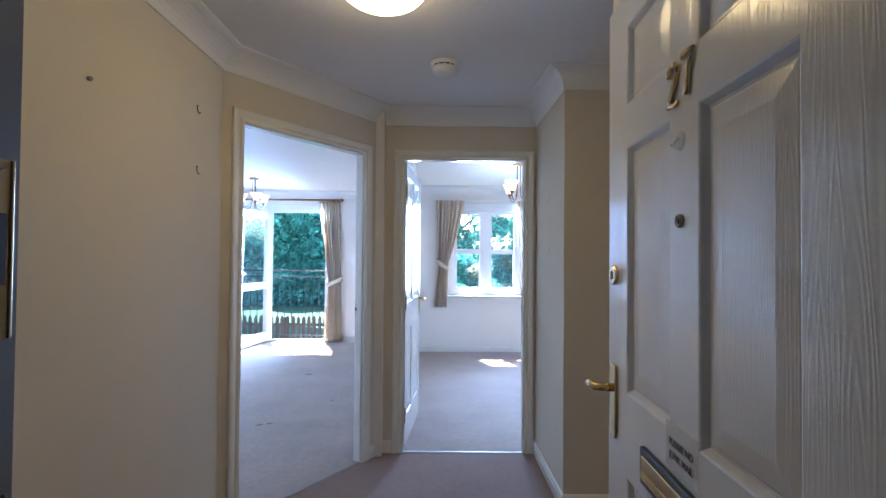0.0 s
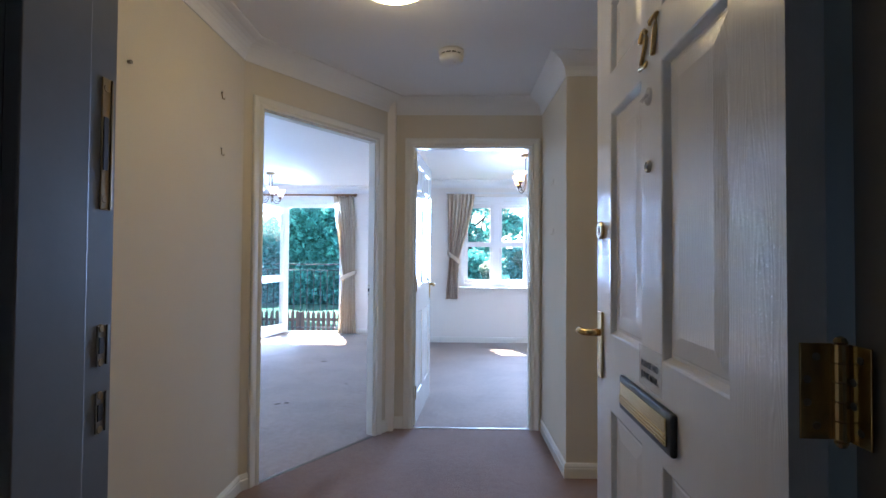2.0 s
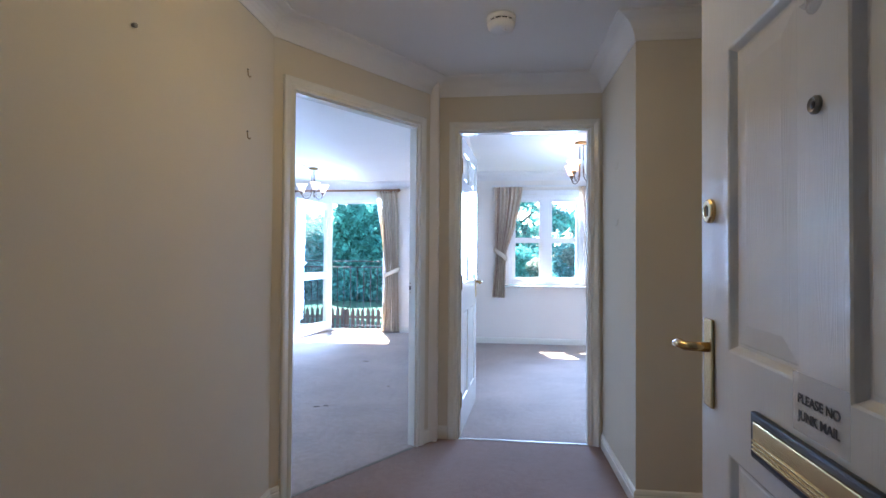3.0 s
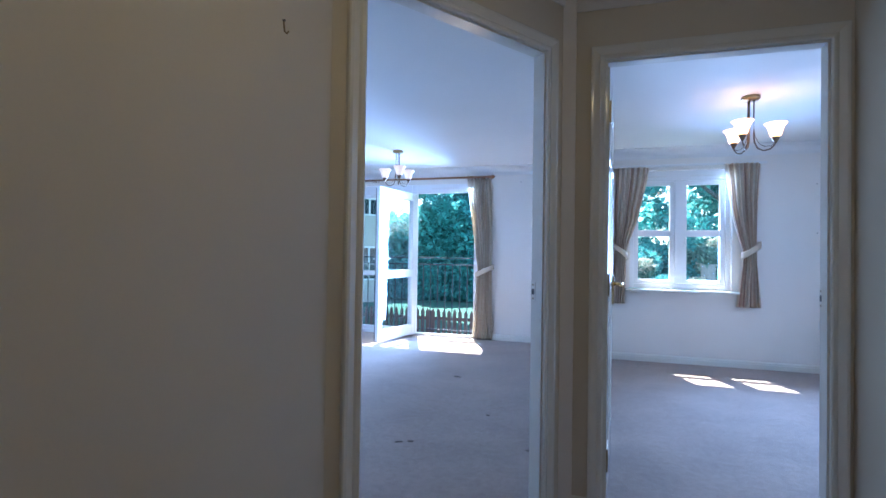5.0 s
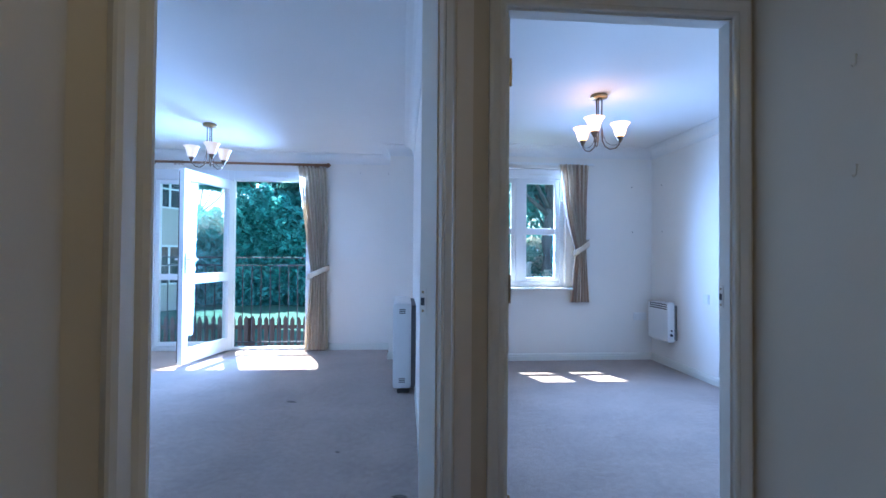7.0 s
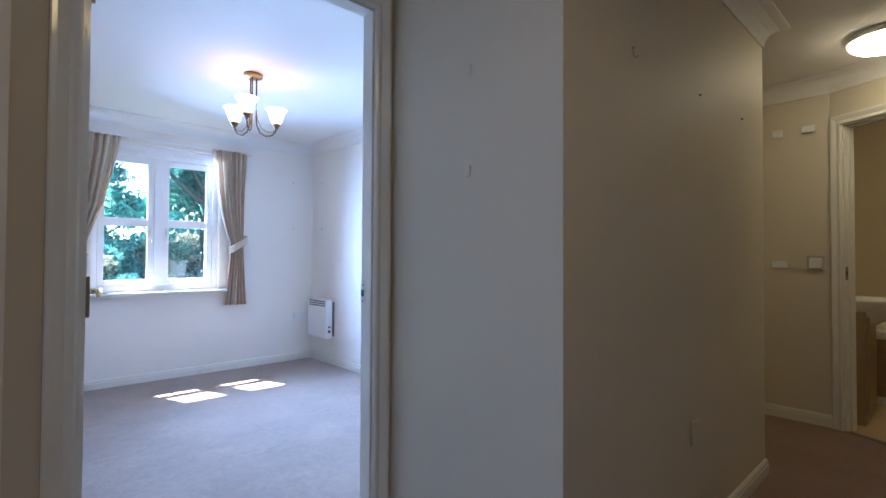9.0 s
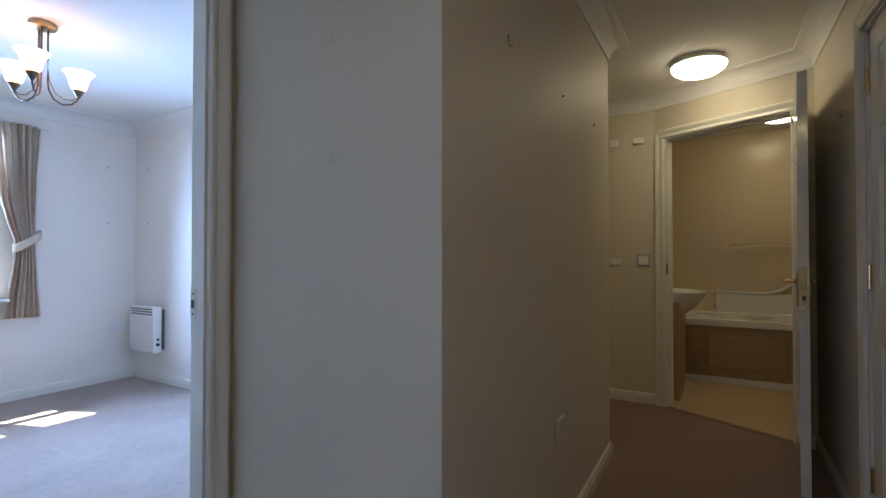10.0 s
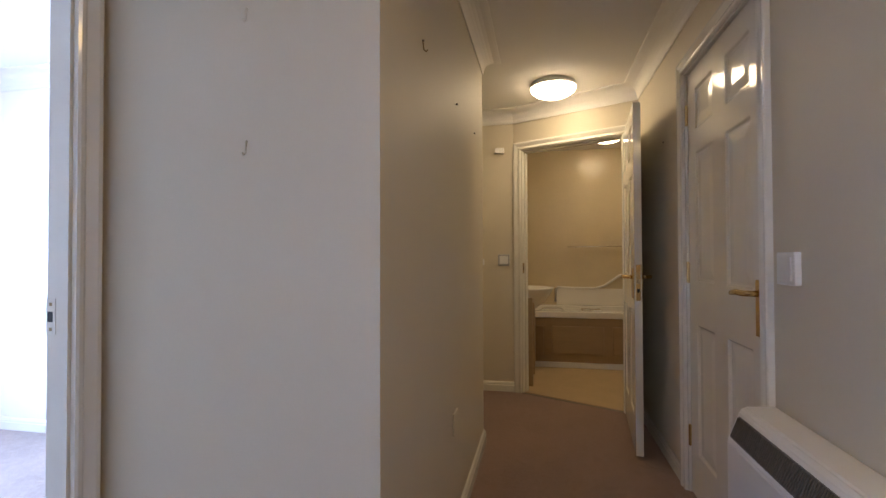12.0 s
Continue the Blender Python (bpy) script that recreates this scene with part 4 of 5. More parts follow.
# dents and dark marks left in the living room carpet, as raised patches
MARK = material("dark_carpet_dent", carpet((0.16, 0.125, 0.105)), 0.95, spec=0.1)
rg = random.Random(31)
for x, y, w in [(-1.46, 3.76, 0.035), (-1.4, 3.79, 0.03), (-1.52, 5.37, 0.05), (-1.04, 4.4, 0.02), (-0.68, 3.87, 0.05)]:
    bm = bmesh.new()
    rim = [bm.verts.new((w * rg.uniform(0.6, 1.0) * math.cos(t), 0.45 * w * rg.uniform(0.6, 1.0) * math.sin(t), 0.0)) for t in [2 * math.pi * k / 11 for k in range(11)]]
    crest = [bm.verts.new((v.co.x * 0.7, v.co.y * 0.7, 0.003 + rg.uniform(0, 0.002))) for v in rim]
    bm.faces.new(rim[::-1])
    bm.faces.new(crest)
    for k in range(11):
        bm.faces.new((rim[k], rim[(k + 1) % 11], crest[(k + 1) % 11], crest[k]))
    tuft = link("carpet_mark", bm, MARK)
    tuft.matrix_world = Matrix.Translation((x, y, 0.0032)) @ Matrix.Rotation(rg.uniform(-0.4, 0.4), 4, "Z")
    tagged(tuft, "small dark dent mark on the beige carpet, built raised", "carpet mark", "marks on the living room carpet")


# ---- windows ----
def pane(lo, hi, parent):
    ob = part("pane", boxes((lo, hi)), GLASS, parent, "clear glass pane")
    ob.visible_shadow = False
    return ob


def sash(parent, x0, x1, z0, z1, y, bar, name="sash"):
    """A glazed frame with one cross bar, in its own plane y."""
    s = 0.048
    f = part(name, boxes(((x0, y, z0), (x0 + s, y + 0.06, z1)), ((x1 - s, y, z0), (x1, y + 0.06, z1)), ((x0 + s, y + 0.001, z0), (x1 - s, y + 0.059, z0 + s)), ((x0 + s, y + 0.001, z1 - s), (x1 - s, y + 0.059, z1)),
                         ((x0 + s, y + 0.01, bar - 0.035), (x1 - s, y + 0.05, bar + 0.035)), bevel=0.004), UPVC, parent)
    pane((x0 + s - 0.004, y + 0.028, z0 + s - 0.004), (x1 - s + 0.004, y + 0.034, bar - 0.03), f)
    pane((x0 + s - 0.004, y + 0.028, bar + 0.03), (x1 - s + 0.004, y + 0.034, z1 - s + 0.004), f)
    return f


bw = tagged(new("window_bedroom"), "white uPVC two-light bedroom window with cross bars", "window", "", "structure")
part("window_frame", boxes(((0.09, 6.785, 0.80), (0.135, 6.86, 2.10)), ((1.05, 6.785, 0.80), (1.095, 6.86, 2.10)), ((0.135, 6.785, 0.80), (1.05, 6.86, 0.85)), ((0.135, 6.785, 1.99), (1.05, 6.86, 2.10)), ((0.555, 6.786, 0.85), (0.63, 6.859, 1.99)), bevel=0.004), UPVC, bw)
sash(bw, 0.137, 0.556, 0.852, 1.988, 6.795, 1.41)
sash(bw, 0.629, 1.048, 0.852, 1.988, 6.795, 1.41)
part("window_sill", boxes(((0.045, 6.60, 0.772), (1.14, 6.80, 0.797)), bevel=0.006), GLOSS, bw, "white painted window board")
part("trickle_vent", boxes(((0.22, 6.772, 2.03), (0.47, 6.788, 2.05)), bevel=0.003), PLASTIC, bw)
part("trickle_vent", boxes(((0.70, 6.772, 2.03), (0.96, 6.788, 2.05)), bevel=0.003), PLASTIC, bw)
for x in (0.53, 0.66):
    h = part("window_handle", boxes(((x - 0.012, 6.78, 1.30), (x + 0.012, 6.796, 1.37)), bevel=0.004), PLASTIC, bw)
    part("handle_bar", boxes(((x - 0.008, 6.765, 1.24), (x + 0.008, 6.782, 1.36)), bevel=0.005), PLASTIC, h)

lw = tagged(new("window_living"), "white uPVC glazed balcony door and side light", "window", "", "structure")
part("window_frame", boxes(((-3.62, 7.41, 0.0), (-3.56, 7.49, 2.12)), ((-2.74, 7.41, 0.0), (-2.67, 7.49, 2.12)), ((-1.835, 7.41, 0.0), (-1.78, 7.49, 2.12)), ((-3.56, 7.411, 2.0), (-2.74, 7.489, 2.12)), ((-2.67, 7.411, 2.0), (-1.835, 7.489, 2.12)), ((-3.56, 7.411, 0.0), (-2.74, 7.489, 0.05)), ((-2.67, 7.411, 0.0), (-1.835, 7.489, 0.03)), bevel=0.004), UPVC, lw)
part("trickle_vent", boxes(((-2.45, 7.40, 2.05), (-2.05, 7.414, 2.075)), bevel=0.003), PLASTIC, lw)
sash(lw, -3.558, -2.742, 0.052, 1.998, 7.42, 0.86, "side_light")

# balcony door, swung into the room on the mullion
da = math.atan2(-0.88, -0.20)
gd = thing("balcony_door", Matrix.Translation((-2.70, 7.41, 0.025)) @ Matrix.Rotation(da, 4, "Z"), "white uPVC glazed balcony door standing open into the room", "door")
W = 0.86
part("door_frame", boxes(((0, -0.03, 0), (0.085, 0.03, 1.965)), ((W - 0.085, -0.03, 0), (W, 0.03, 1.965)), ((0.085, -0.029, 0), (W - 0.085, 0.029, 0.14)), ((0.085, -0.029, 1.86), (W - 0.085, 0.029, 1.965)), ((0.085, -0.029, 0.80), (W - 0.085, 0.029, 0.90)), bevel=0.005), UPVC, gd)
for z0, z1 in ((0.135, 0.805), (0.895, 1.865)):
    pane((0.08, -0.004, z0), (W - 0.08, 0.004, z1), gd)
part("gasket", boxes(((W - 0.004, -0.026, 0.02), (W + 0.002, -0.018, 1.94))), BLACK, gd, "dark rubber weather seal")
hp = part("door_handle", boxes(((W - 0.055, 0.03, 0.90), (W - 0.027, 0.042, 1.12)), bevel=0.004), PLASTIC, gd)
part("lever", tube(bmesh.new(), [(W - 0.041, 0.04, 1.05), (W - 0.041, 0.085, 1.05), (W - 0.15, 0.085, 1.05)], 0.009, 8), PLASTIC, hp)
hp = part("door_handle", boxes(((W - 0.055, -0.042, 0.90), (W - 0.027, -0.03, 1.12)), bevel=0.004), PLASTIC, gd)
part("lever", tube(bmesh.new(), [(W - 0.041, -0.04, 1.05), (W - 0.041, -0.085, 1.05), (W - 0.15, -0.085, 1.05)], 0.009, 8), PLASTIC, hp)
for z in (0.2, 0.95, 1.75):
    part("hinge", lathe(bmesh.new(), [(0.009, -0.05), (0.009, 0.05)], Matrix.Translation((-0.006, -0.034, z)), 12), PLASTIC, gd)


# ---- curtains ----
def curtain(name, edges, y, folds, label, uvw, parent_group, amp=0.028, cloth=None):
    """A pleated curtain. edges: rows of (z, x0, x1), from the top down, its two sides."""
    c = tagged(new(name), label, "curtain", parent_group)
    nu, nv = folds * 10, 60
    zs = [e[0] for e in edges][::-1]
    me_v, me_uv = [], []
    for j in range(nv + 1):
        z = edges[0][0] + (edges[-1][0] - edges[0][0]) * j / nv
        x0 = np.interp(z, zs, [e[1] for e in edges][::-1])
        x1 = np.interp(z, zs, [e[2] for e in edges][::-1])
        gather = min(1.0, 0.55 / max(0.12, (x1 - x0)) * 0.42)
        top = max(0.0, 1 - (edges[0][0] - z) / 0.10)
        for i in range(nu + 1):
            u = i / nu
            ph = 2 * math.pi * folds * u + 0.55 * math.sin(3.1 * u + 1.7 * z) + 0.25 * math.sin(9 * u + z)
            d = amp * (0.5 + 0.5 * gather) * math.sin(ph) + 0.008 * math.sin(2.3 * ph + 2 * z)
            d += 0.012 * top * math.sin(2 * ph)
            bulge = 0.02 * math.sin(math.pi * u)
            x = x0 + (x1 - x0) * (u + 0.012 * math.sin(2 * ph))
            me_v.append((x, y - 0.045 - d - bulge, z))
            me_uv.append((u * uvw, z))
    faces = [(j * (nu + 1) + i, j * (nu + 1) + i + 1, (j + 1) * (nu + 1) + i + 1, (j + 1) * (nu + 1) + i) for j in range(nv) for i in range(nu)]
    me = bpy.data.meshes.new("drape")
    me.from_pydata(me_v, [], faces)
    uv = me.uv_layers.new(name="UVMap")
    for lp_ in me.loops:
        uv.data[lp_.index].uv = me_uv[lp_.vertex_index]
    for p in me.polygons:
        p.use_smooth = True
    me.materials.append(cloth or CLOTH)
    ob = new("drape", me)
    ob.parent = c
    so = ob.modifiers.new("thickness", "SOLIDIFY")
    so.thickness = 0.003
    return c


def tieback(c, x0, z0, x1, z1, y, mat):
    """A cloth band wrapped round the gathered curtain up to its wall hook."""
    bm = bmesh.new()
    n = 22
    rows = []
    for i in range(n + 1):
        t = 2 * math.pi * i / n
        x = (x0 + x1) / 2 + (x1 - x0) / 2 * math.cos(t)
        z = (z0 + z1) / 2 + (z1 - z0) / 2 * math.cos(t)
        yy = y - 0.055 - 0.062 * math.sin(t) - 0.005
        hw = 0.034
        tilt = (z1 - z0) / max(0.05, abs(x1 - x0))
        rows.append([bm.verts.new((x, min(yy, y - 0.004), z + k * hw)) for k in (-1, -0.4, 0.4, 1)])
    for a, b in zip(rows, rows[1:]):
        for k in range(3):
            bm.faces.new((a[k], a[k + 1], b[k + 1], b[k]))
    ob = part("tieback", bm, mat, c, "shaped cloth tieback", True)
    so = ob.modifiers.new("thickness", "SOLIDIFY")
    so.thickness = 0.006
    return ob


g = "bedroom curtains"
c = curtain("curtain", [(2.135, 1.01, 1.345), (2.0, 1.03, 1.34), (1.75, 1.06, 1.325), (1.55, 1.09, 1.32), (1.35, 1.14, 1.315), (1.24, 1.175, 1.315), (1.10, 1.175, 1.32), (0.64, 1.115, 1.36)], 6.72, 7, "cream curtain with brown and rose stripes, tied back", 2.6, g)
tieback(c, 1.165, 1.17, 1.345, 1.29, 6.72, CLOTH)
c = curtain("curtain", [(2.125, -0.11, 0.28), (2.0, -0.105, 0.265), (1.55, -0.10, 0.17), (1.24, -0.085, 0.06), (1.10, -0.09, 0.055), (0.63, -0.135, 0.045)], 6.72, 7, "cream curtain with brown and rose stripes, tied back", 2.6, g)
tieback(c, 0.07, 1.15, -0.11, 1.28, 6.72, CLOTH)
tr = thing("curtain_track", Matrix.Translation((0.0, 6.72, 2.14)), "white plastic curtain track above the bedroom window", "curtain track")
part("rail", boxes(((-0.14, -0.05, -0.012), (1.40, -0.03, 0.012)), bevel=0.003), PLASTIC, tr)
for x in (0.0, 0.62, 1.25):
    part("bracket", boxes(((x - 0.01, -0.032, -0.008), (x + 0.01, 0.0, 0.02)), bevel=0.002), PLASTIC, tr)
c = curtain("curtain", [(2.165, -1.93, -1.60), (1.9, -1.90, -1.58), (1.35, -1.82, -1.57), (0.96, -1.765, -1.58), (0.8, -1.775, -1.575), (0.02, -1.83, -1.55)], 7.40, 7, "long cream striped curtain tied back beside the balcony door", 2.0, "living room curtains", 0.032, PALE_CLOTH)
tieback(c, -1.80, 0.87, -1.545, 0.985, 7.40, TIE)

cp = thing("curtain_pole", Matrix.Translation((0, 7.32, 2.19)), "varnished wooden curtain pole with turned finials", "curtain pole")
part("pole", tube(bmesh.new(), [(-3.85, 0, 0), (-1.62, 0, 0)], 0.014, 14), POLE, cp, smooth=True)
fin = [(0.014, 0), (0.02, 0.008), (0.02, 0.014), (0.012, 0.02), (0.022, 0.036), (0.026, 0.05), (0.02, 0.064), (0.009, 0.074), (0.002, 0.082)]
part("finial", lathe(bmesh.new(), fin, Matrix.Translation((-1.62, 0, 0)) @ pose(0, 0, 0, 0, 90), 20), POLE, cp, "turned wooden finial", True)
part("finial", lathe(bmesh.new(), fin, Matrix.Translation((-3.85, 0, 0)) @ pose(0, 0, 0, 0, -90), 20), POLE, cp, "turned wooden finial", True)
for x in (-3.7, -1.70):
    part("bracket", tube(bmesh.new(), [(x, 0.08, -0.01), (x, 0.03, -0.02), (x, 0.0, -0.018)], 0.012, 10), POLE, cp)
for x in [-1.90 + i * 0.045 for i in range(8)] + [-3.68 + i * 0.03 for i in range(6)] + [-3.3, -3.26, -3.22]:
    bm = bmesh.new()
    tube(bm, [(x + 0.004 * math.sin(t * 3), 0.024 * math.cos(t), 0.024 * math.sin(t) - 0.006) for t in [2 * math.pi * k / 16 for k in range(17)]], 0.0045, 6)
    part("ring", bm, POLE, cp, smooth=True)


# ---- bathroom ----
ba = thing("bathtub", Matrix.Translation((4.5, 0.95, 0)), "white bath with an oak-effect panelled side", "bath")
part("side_panel", boxes(((0.012, 0.0, 0.06), (0.03, 1.80, 0.50))), OAKPANEL, ba, "oak-effect bath panel")
for y in (0.06, 0.64, 1.22):
    part("raised_panel", boxes(((-0.012, y, 0.14), (0.014, y + 0.5, 0.42)), bevel=0.012), OAKPANEL, ba)
part("plinth", boxes(((0.005, 0.0, 0.004), (0.03, 1.80, 0.058)), bevel=0.002), PLASTIC, ba, "white plinth")
bm = boxes(((-0.012, -0.1, 0.50), (0.09, 1.80, 0.565)), ((0.62, -0.1, 0.50), (0.70, 1.80, 0.565)), ((0.09, 1.68, 0.501), (0.62, 1.80, 0.564)), ((0.09, -0.1, 0.501), (0.62, 0.06, 0.564)), bevel=0.012)
part("rim", bm, PORCELAIN, ba)
part("basin_floor", boxes(((0.09, 0.06, 0.18), (0.62, 1.68, 0.22)), ((0.085, 0.06, 0.2), (0.1, 1.68, 0.52)), ((0.61, 0.06, 0.2), (0.625, 1.68, 0.52)), ((0.09, 1.67, 0.2), (0.62, 1.69, 0.52)), ((0.09, 0.05, 0.2), (0.62, 0.07, 0.52))), PORCELAIN, ba)
gb = bmesh.new()
tube(gb, [(0.03 + 0.03 * math.sin(t), 0.76 + 0.09 * math.cos(t), 0.585 + 0.008 * math.sin(2 * t)) for t in [2 * math.pi * k / 20 for k in range(21)]], 0.008, 8)
part("grip", gb, CHROME, ba, "chrome bath grip", True)
part("bath_screen_rail", tube(bmesh.new(), [(0.05, 1.25, 0.57), (0.05, 1.22, 0.59), (0.05, 1.05, 0.59), (0.05, 1.02, 0.57)], 0.008, 8), CHROME, ba, "chrome grab rail on the rim", True)
rl2 = thing("towel_rail", Matrix.Translation((5.2, 1.9, 1.225)), "thin chrome rail on the tiled bathroom wall", "towel rail")
part("rail", tube(bmesh.new(), [(-0.05, 0, 0), (-0.05, -0.6, 0)], 0.008, 8), CHROME, rl2, smooth=True)
for y in (-0.02, -0.58):
    part("bracket", tube(bmesh.new(), [(-0.05, y, 0), (0, y, 0)], 0.008, 8), CHROME, rl2)
up = thing("bath_upstand", Matrix.Translation((5.2, 0, 0)), "white moulded upstand curving round the bath", "bath upstand")
bm = bmesh.new()
line = [(2.03, 0.60), (2.03, 0.74), (2.0, 0.765), (1.8, 0.757), (1.6, 0.757), (1.5, 0.785), (1.42, 0.84), (1.34, 0.90), (1.2, 0.93), (1.0, 0.935), (0.96, 0.93)]
tube(bm, [(-0.012, y, z) for y, z in line], 0.014, 10)
part("bead", bm, PORCELAIN, up, smooth=True)
part("panel", boxes(((-0.014, 0.97, 0.566), (0.0, 2.02, 0.752)), bevel=0.003), PORCELAIN, up)
va = thing("vanity_unit", Matrix.Translation((3.76, 2.265, 0)), "oak-effect vanity unit beside the bathroom door", "vanity unit")
part("cabinet", boxes(((0, 0, 0.0), (0.5, 0.42, 0.76)), bevel=0.003), OAKPANEL, va)
part("cabinet_door", boxes(((0.02, -0.016, 0.1), (0.48, 0.0, 0.72)), bevel=0.004), OAKPANEL, va)
ws = thing("wash_basin", Matrix.Translation((4.0, 2.37, 0.60)), "white oval wash basin on the vanity unit", "wash basin")
bm = bmesh.new()
lathe(bm, [(0.05, 0.02), (0.12, 0.04), (0.2, 0.10), (0.26, 0.18), (0.285, 0.222), (0.29, 0.235), (0.28, 0.24), (0.255, 0.225), (0.2, 0.17), (0.1, 0.13), (0.01, 0.12)], None, 36)
for v in bm.verts:
    v.co.y *= 1.0
    v.co.x *= 0.85
part("bowl", bm, PORCELAIN, ws, smooth=True)
part("tap", tube(bmesh.new(), [(0, 0.2, 0.24), (0, 0.2, 0.33), (0, 0.16, 0.35), (0, 0.1, 0.33)], 0.012, 10), CHROME, ws, "chrome basin tap", True)


# ---- outside ----
rail = thing("balcony_railing", Matrix.Translation((0, 7.66, 0)), "black iron balustrade across the balcony door", "railing")
part("top_rail", boxes(((-3.75, -0.022, 1.085), (-1.65, 0.022, 1.10)), bevel=0.003), IRON, rail)
part("upper_rail", boxes(((-3.75, -0.012, 0.99), (-1.65, 0.012, 1.005)), bevel=0.002), IRON, rail)
part("bottom_rail", boxes(((-3.75, -0.012, 0.05), (-1.65, 0.012, 0.065)), bevel=0.002), IRON, rail)
bar_mesh = None
for i in range(20):
    x = -3.74 + i * 0.11
    if bar_mesh is None:
        b0 = part("bar", tube(bmesh.new(), [(0, 0, 0.055), (0, 0, 0.995)], 0.007, 8), IRON, rail)
        bar_mesh = b0.data
    else:
        b0 = new("bar", bar_mesh)
        b0.parent = rail
    b0.matrix_local = Matrix.Translation((x, 0, 0))
for x in (-3.75, -1.65):
    part("post", boxes(((x - 0.02, -0.02, 0.0), (x + 0.02, 0.02, 1.1)), bevel=0.003), IRON, rail)
for x in (-3.75, -1.65):
    part("wall_bracket", boxes(((x - 0.012, -0.03, 0.1), (x + 0.012, 0.0, 0.14))), IRON, rail)
structure("balcony_ledge", boxes(((-3.9, 7.52, -0.12), (-1.5, 7.75, -0.005))), STONE, "narrow stone ledge below the balcony door", "ledge")

fn = thing("picket_fence", Matrix.Translation((0, 11.0, -0.9)), "low stained timber picket fence on the lawn", "fence")
pk = bmesh.new()
vs = [(-0.038, 0, 0), (0.038, 0, 0), (0.038, 0, 0.80), (0.0, 0, 0.87), (-0.038, 0, 0.80)]
fa = [pk.verts.new((x, -0.01, z)) for x, y, z in vs]
fbk = [pk.verts.new((x, 0.01, z)) for x, y, z in vs]
pk.faces.new(fa)
pk.faces.new(fbk[::-1])
for i in range(5):
    pk.faces.new((fa[i], fbk[i], fbk[(i + 1) % 5], fa[(i + 1) % 5]))
p0 = part("picket", pk, FENCE, fn)
pm = p0.data
for i in range(80):
    if i:
        p0 = new("picket", pm)
        p0.parent = fn
    p0.matrix_local = Matrix.Translation((-9.5 + i * 0.122, -0.02, random.uniform(-0.015, 0.015))) @ Matrix.Rotation(random.uniform(-0.01, 0.01), 4, "Y")
for z in (0.2, 0.62):
    part("fence_rail", boxes(((-9.6, -0.008, z), (0.3, 0.03, z + 0.07)), bevel=0.004), FENCE, fn)
for i in range(6):
    part("post", boxes(((-9.5 + i * 1.95, 0.03, -0.1), (-9.42 + i * 1.95, 0.11, 0.82)), bevel=0.004), FENCE, fn)


def leaf_cloud(name, mat, blobs, count, size, parent=None, seed=1, shell=0.55):
    """Many small folded leaves, scattered in lumpy blobs (x, y, z, rx, ry, rz)."""
    rng = np.random.default_rng(seed)
    vol = np.array([b[3] * b[4] + b[4] * b[5] + b[3] * b[5] for b in blobs])
    pick = rng.choice(len(blobs), count, p=vol / vol.sum())
    B = np.array(blobs)[pick]
    d = rng.normal(size=(count, 3))
    d /= np.linalg.norm(d, axis=1)[:, None]
    r = shell + (1 - shell) * rng.random(count) ** 0.6
    r *= 0.86 + 0.2 * np.sin(d[:, 0] * 7 + B[:, 0]) * np.sin(d[:, 2] * 6 + B[:, 2])
    c = B[:, :3] + d * r[:, None] * B[:, 3:6]
    a = rng.normal(size=(count, 3)) + d * 0.6
    a /= np.linalg.norm(a, axis=1)[:, None]
    t = np.cross(a, rng.normal(size=(count, 3)))
    t /= np.linalg.norm(t, axis=1)[:, None]
    s = np.cross(a, t)
    k = size * (0.6 + 0.8 * rng.random(count))[:, None]
    v = np.stack([c - t * k, c + s * k * 0.45 - a * k * 0.1, c + t * k, c - s * k * 0.45 - a * k * 0.1], 1).reshape(-1, 3)
    f = np.arange(count * 4).reshape(-1, 4)
    me = bpy.data.meshes.new(name)
    me.from_pydata(v.tolist(), [], f.tolist())
    me.materials.append(mat)
    ob = new(name, me)
    if parent:
        ob.parent = parent
    return ob


def blob_line(x0, x1, y, zlo, zhi, n, rad, rng):
    out = []
    for i in range(n):
        x = x0 + (x1 - x0) * (i + rng.uniform(-0.3, 0.3)) / max(1, n - 1)
        top = zhi * rng.uniform(0.72, 1.2)
        z = zlo
        while z < top:
            r = rad * rng.uniform(0.8, 1.25)
            out.append((x + rng.uniform(-0.4, 0.4), y + rng.uniform(-0.35, 0.35), z + r * 0.5, r, r * 0.8, r))
            z += r * 0.95
    return out


rng = random.Random(7)
hd = thing("hedge", Matrix.Identity(4), "tall dense green laurel hedge beyond the lawn", "hedge")
core = blob_line(-15.0, -3.2, 22.0, -0.9, 2.75, 18, 0.95, rng)
leaf_cloud("leaves", HEDGE, core, 80000, 0.13, hd, 3, 0.75)
# darker spheres behind the leaves stand in for the hedge's inner shade
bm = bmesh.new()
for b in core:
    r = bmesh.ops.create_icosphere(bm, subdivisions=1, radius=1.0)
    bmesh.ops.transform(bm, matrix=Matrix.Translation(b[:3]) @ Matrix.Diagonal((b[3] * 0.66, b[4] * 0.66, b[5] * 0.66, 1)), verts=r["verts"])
part("inner_shade", bm, TREE, hd, "dark spheres that put shade inside the hedge")
tagged(hd, kind="stuff")

h2 = thing("hedge", Matrix.Identity(4), "low mixed hedge behind the garden shrubs", "hedge")
leaf_cloud("leaves", HEDGE, blob_line(-2.5, 10.0, 18.6, -0.9, 1.7, 13, 0.8, rng), 40000, 0.1, h2, 5, 0.5)
tagged(h2, kind="stuff")


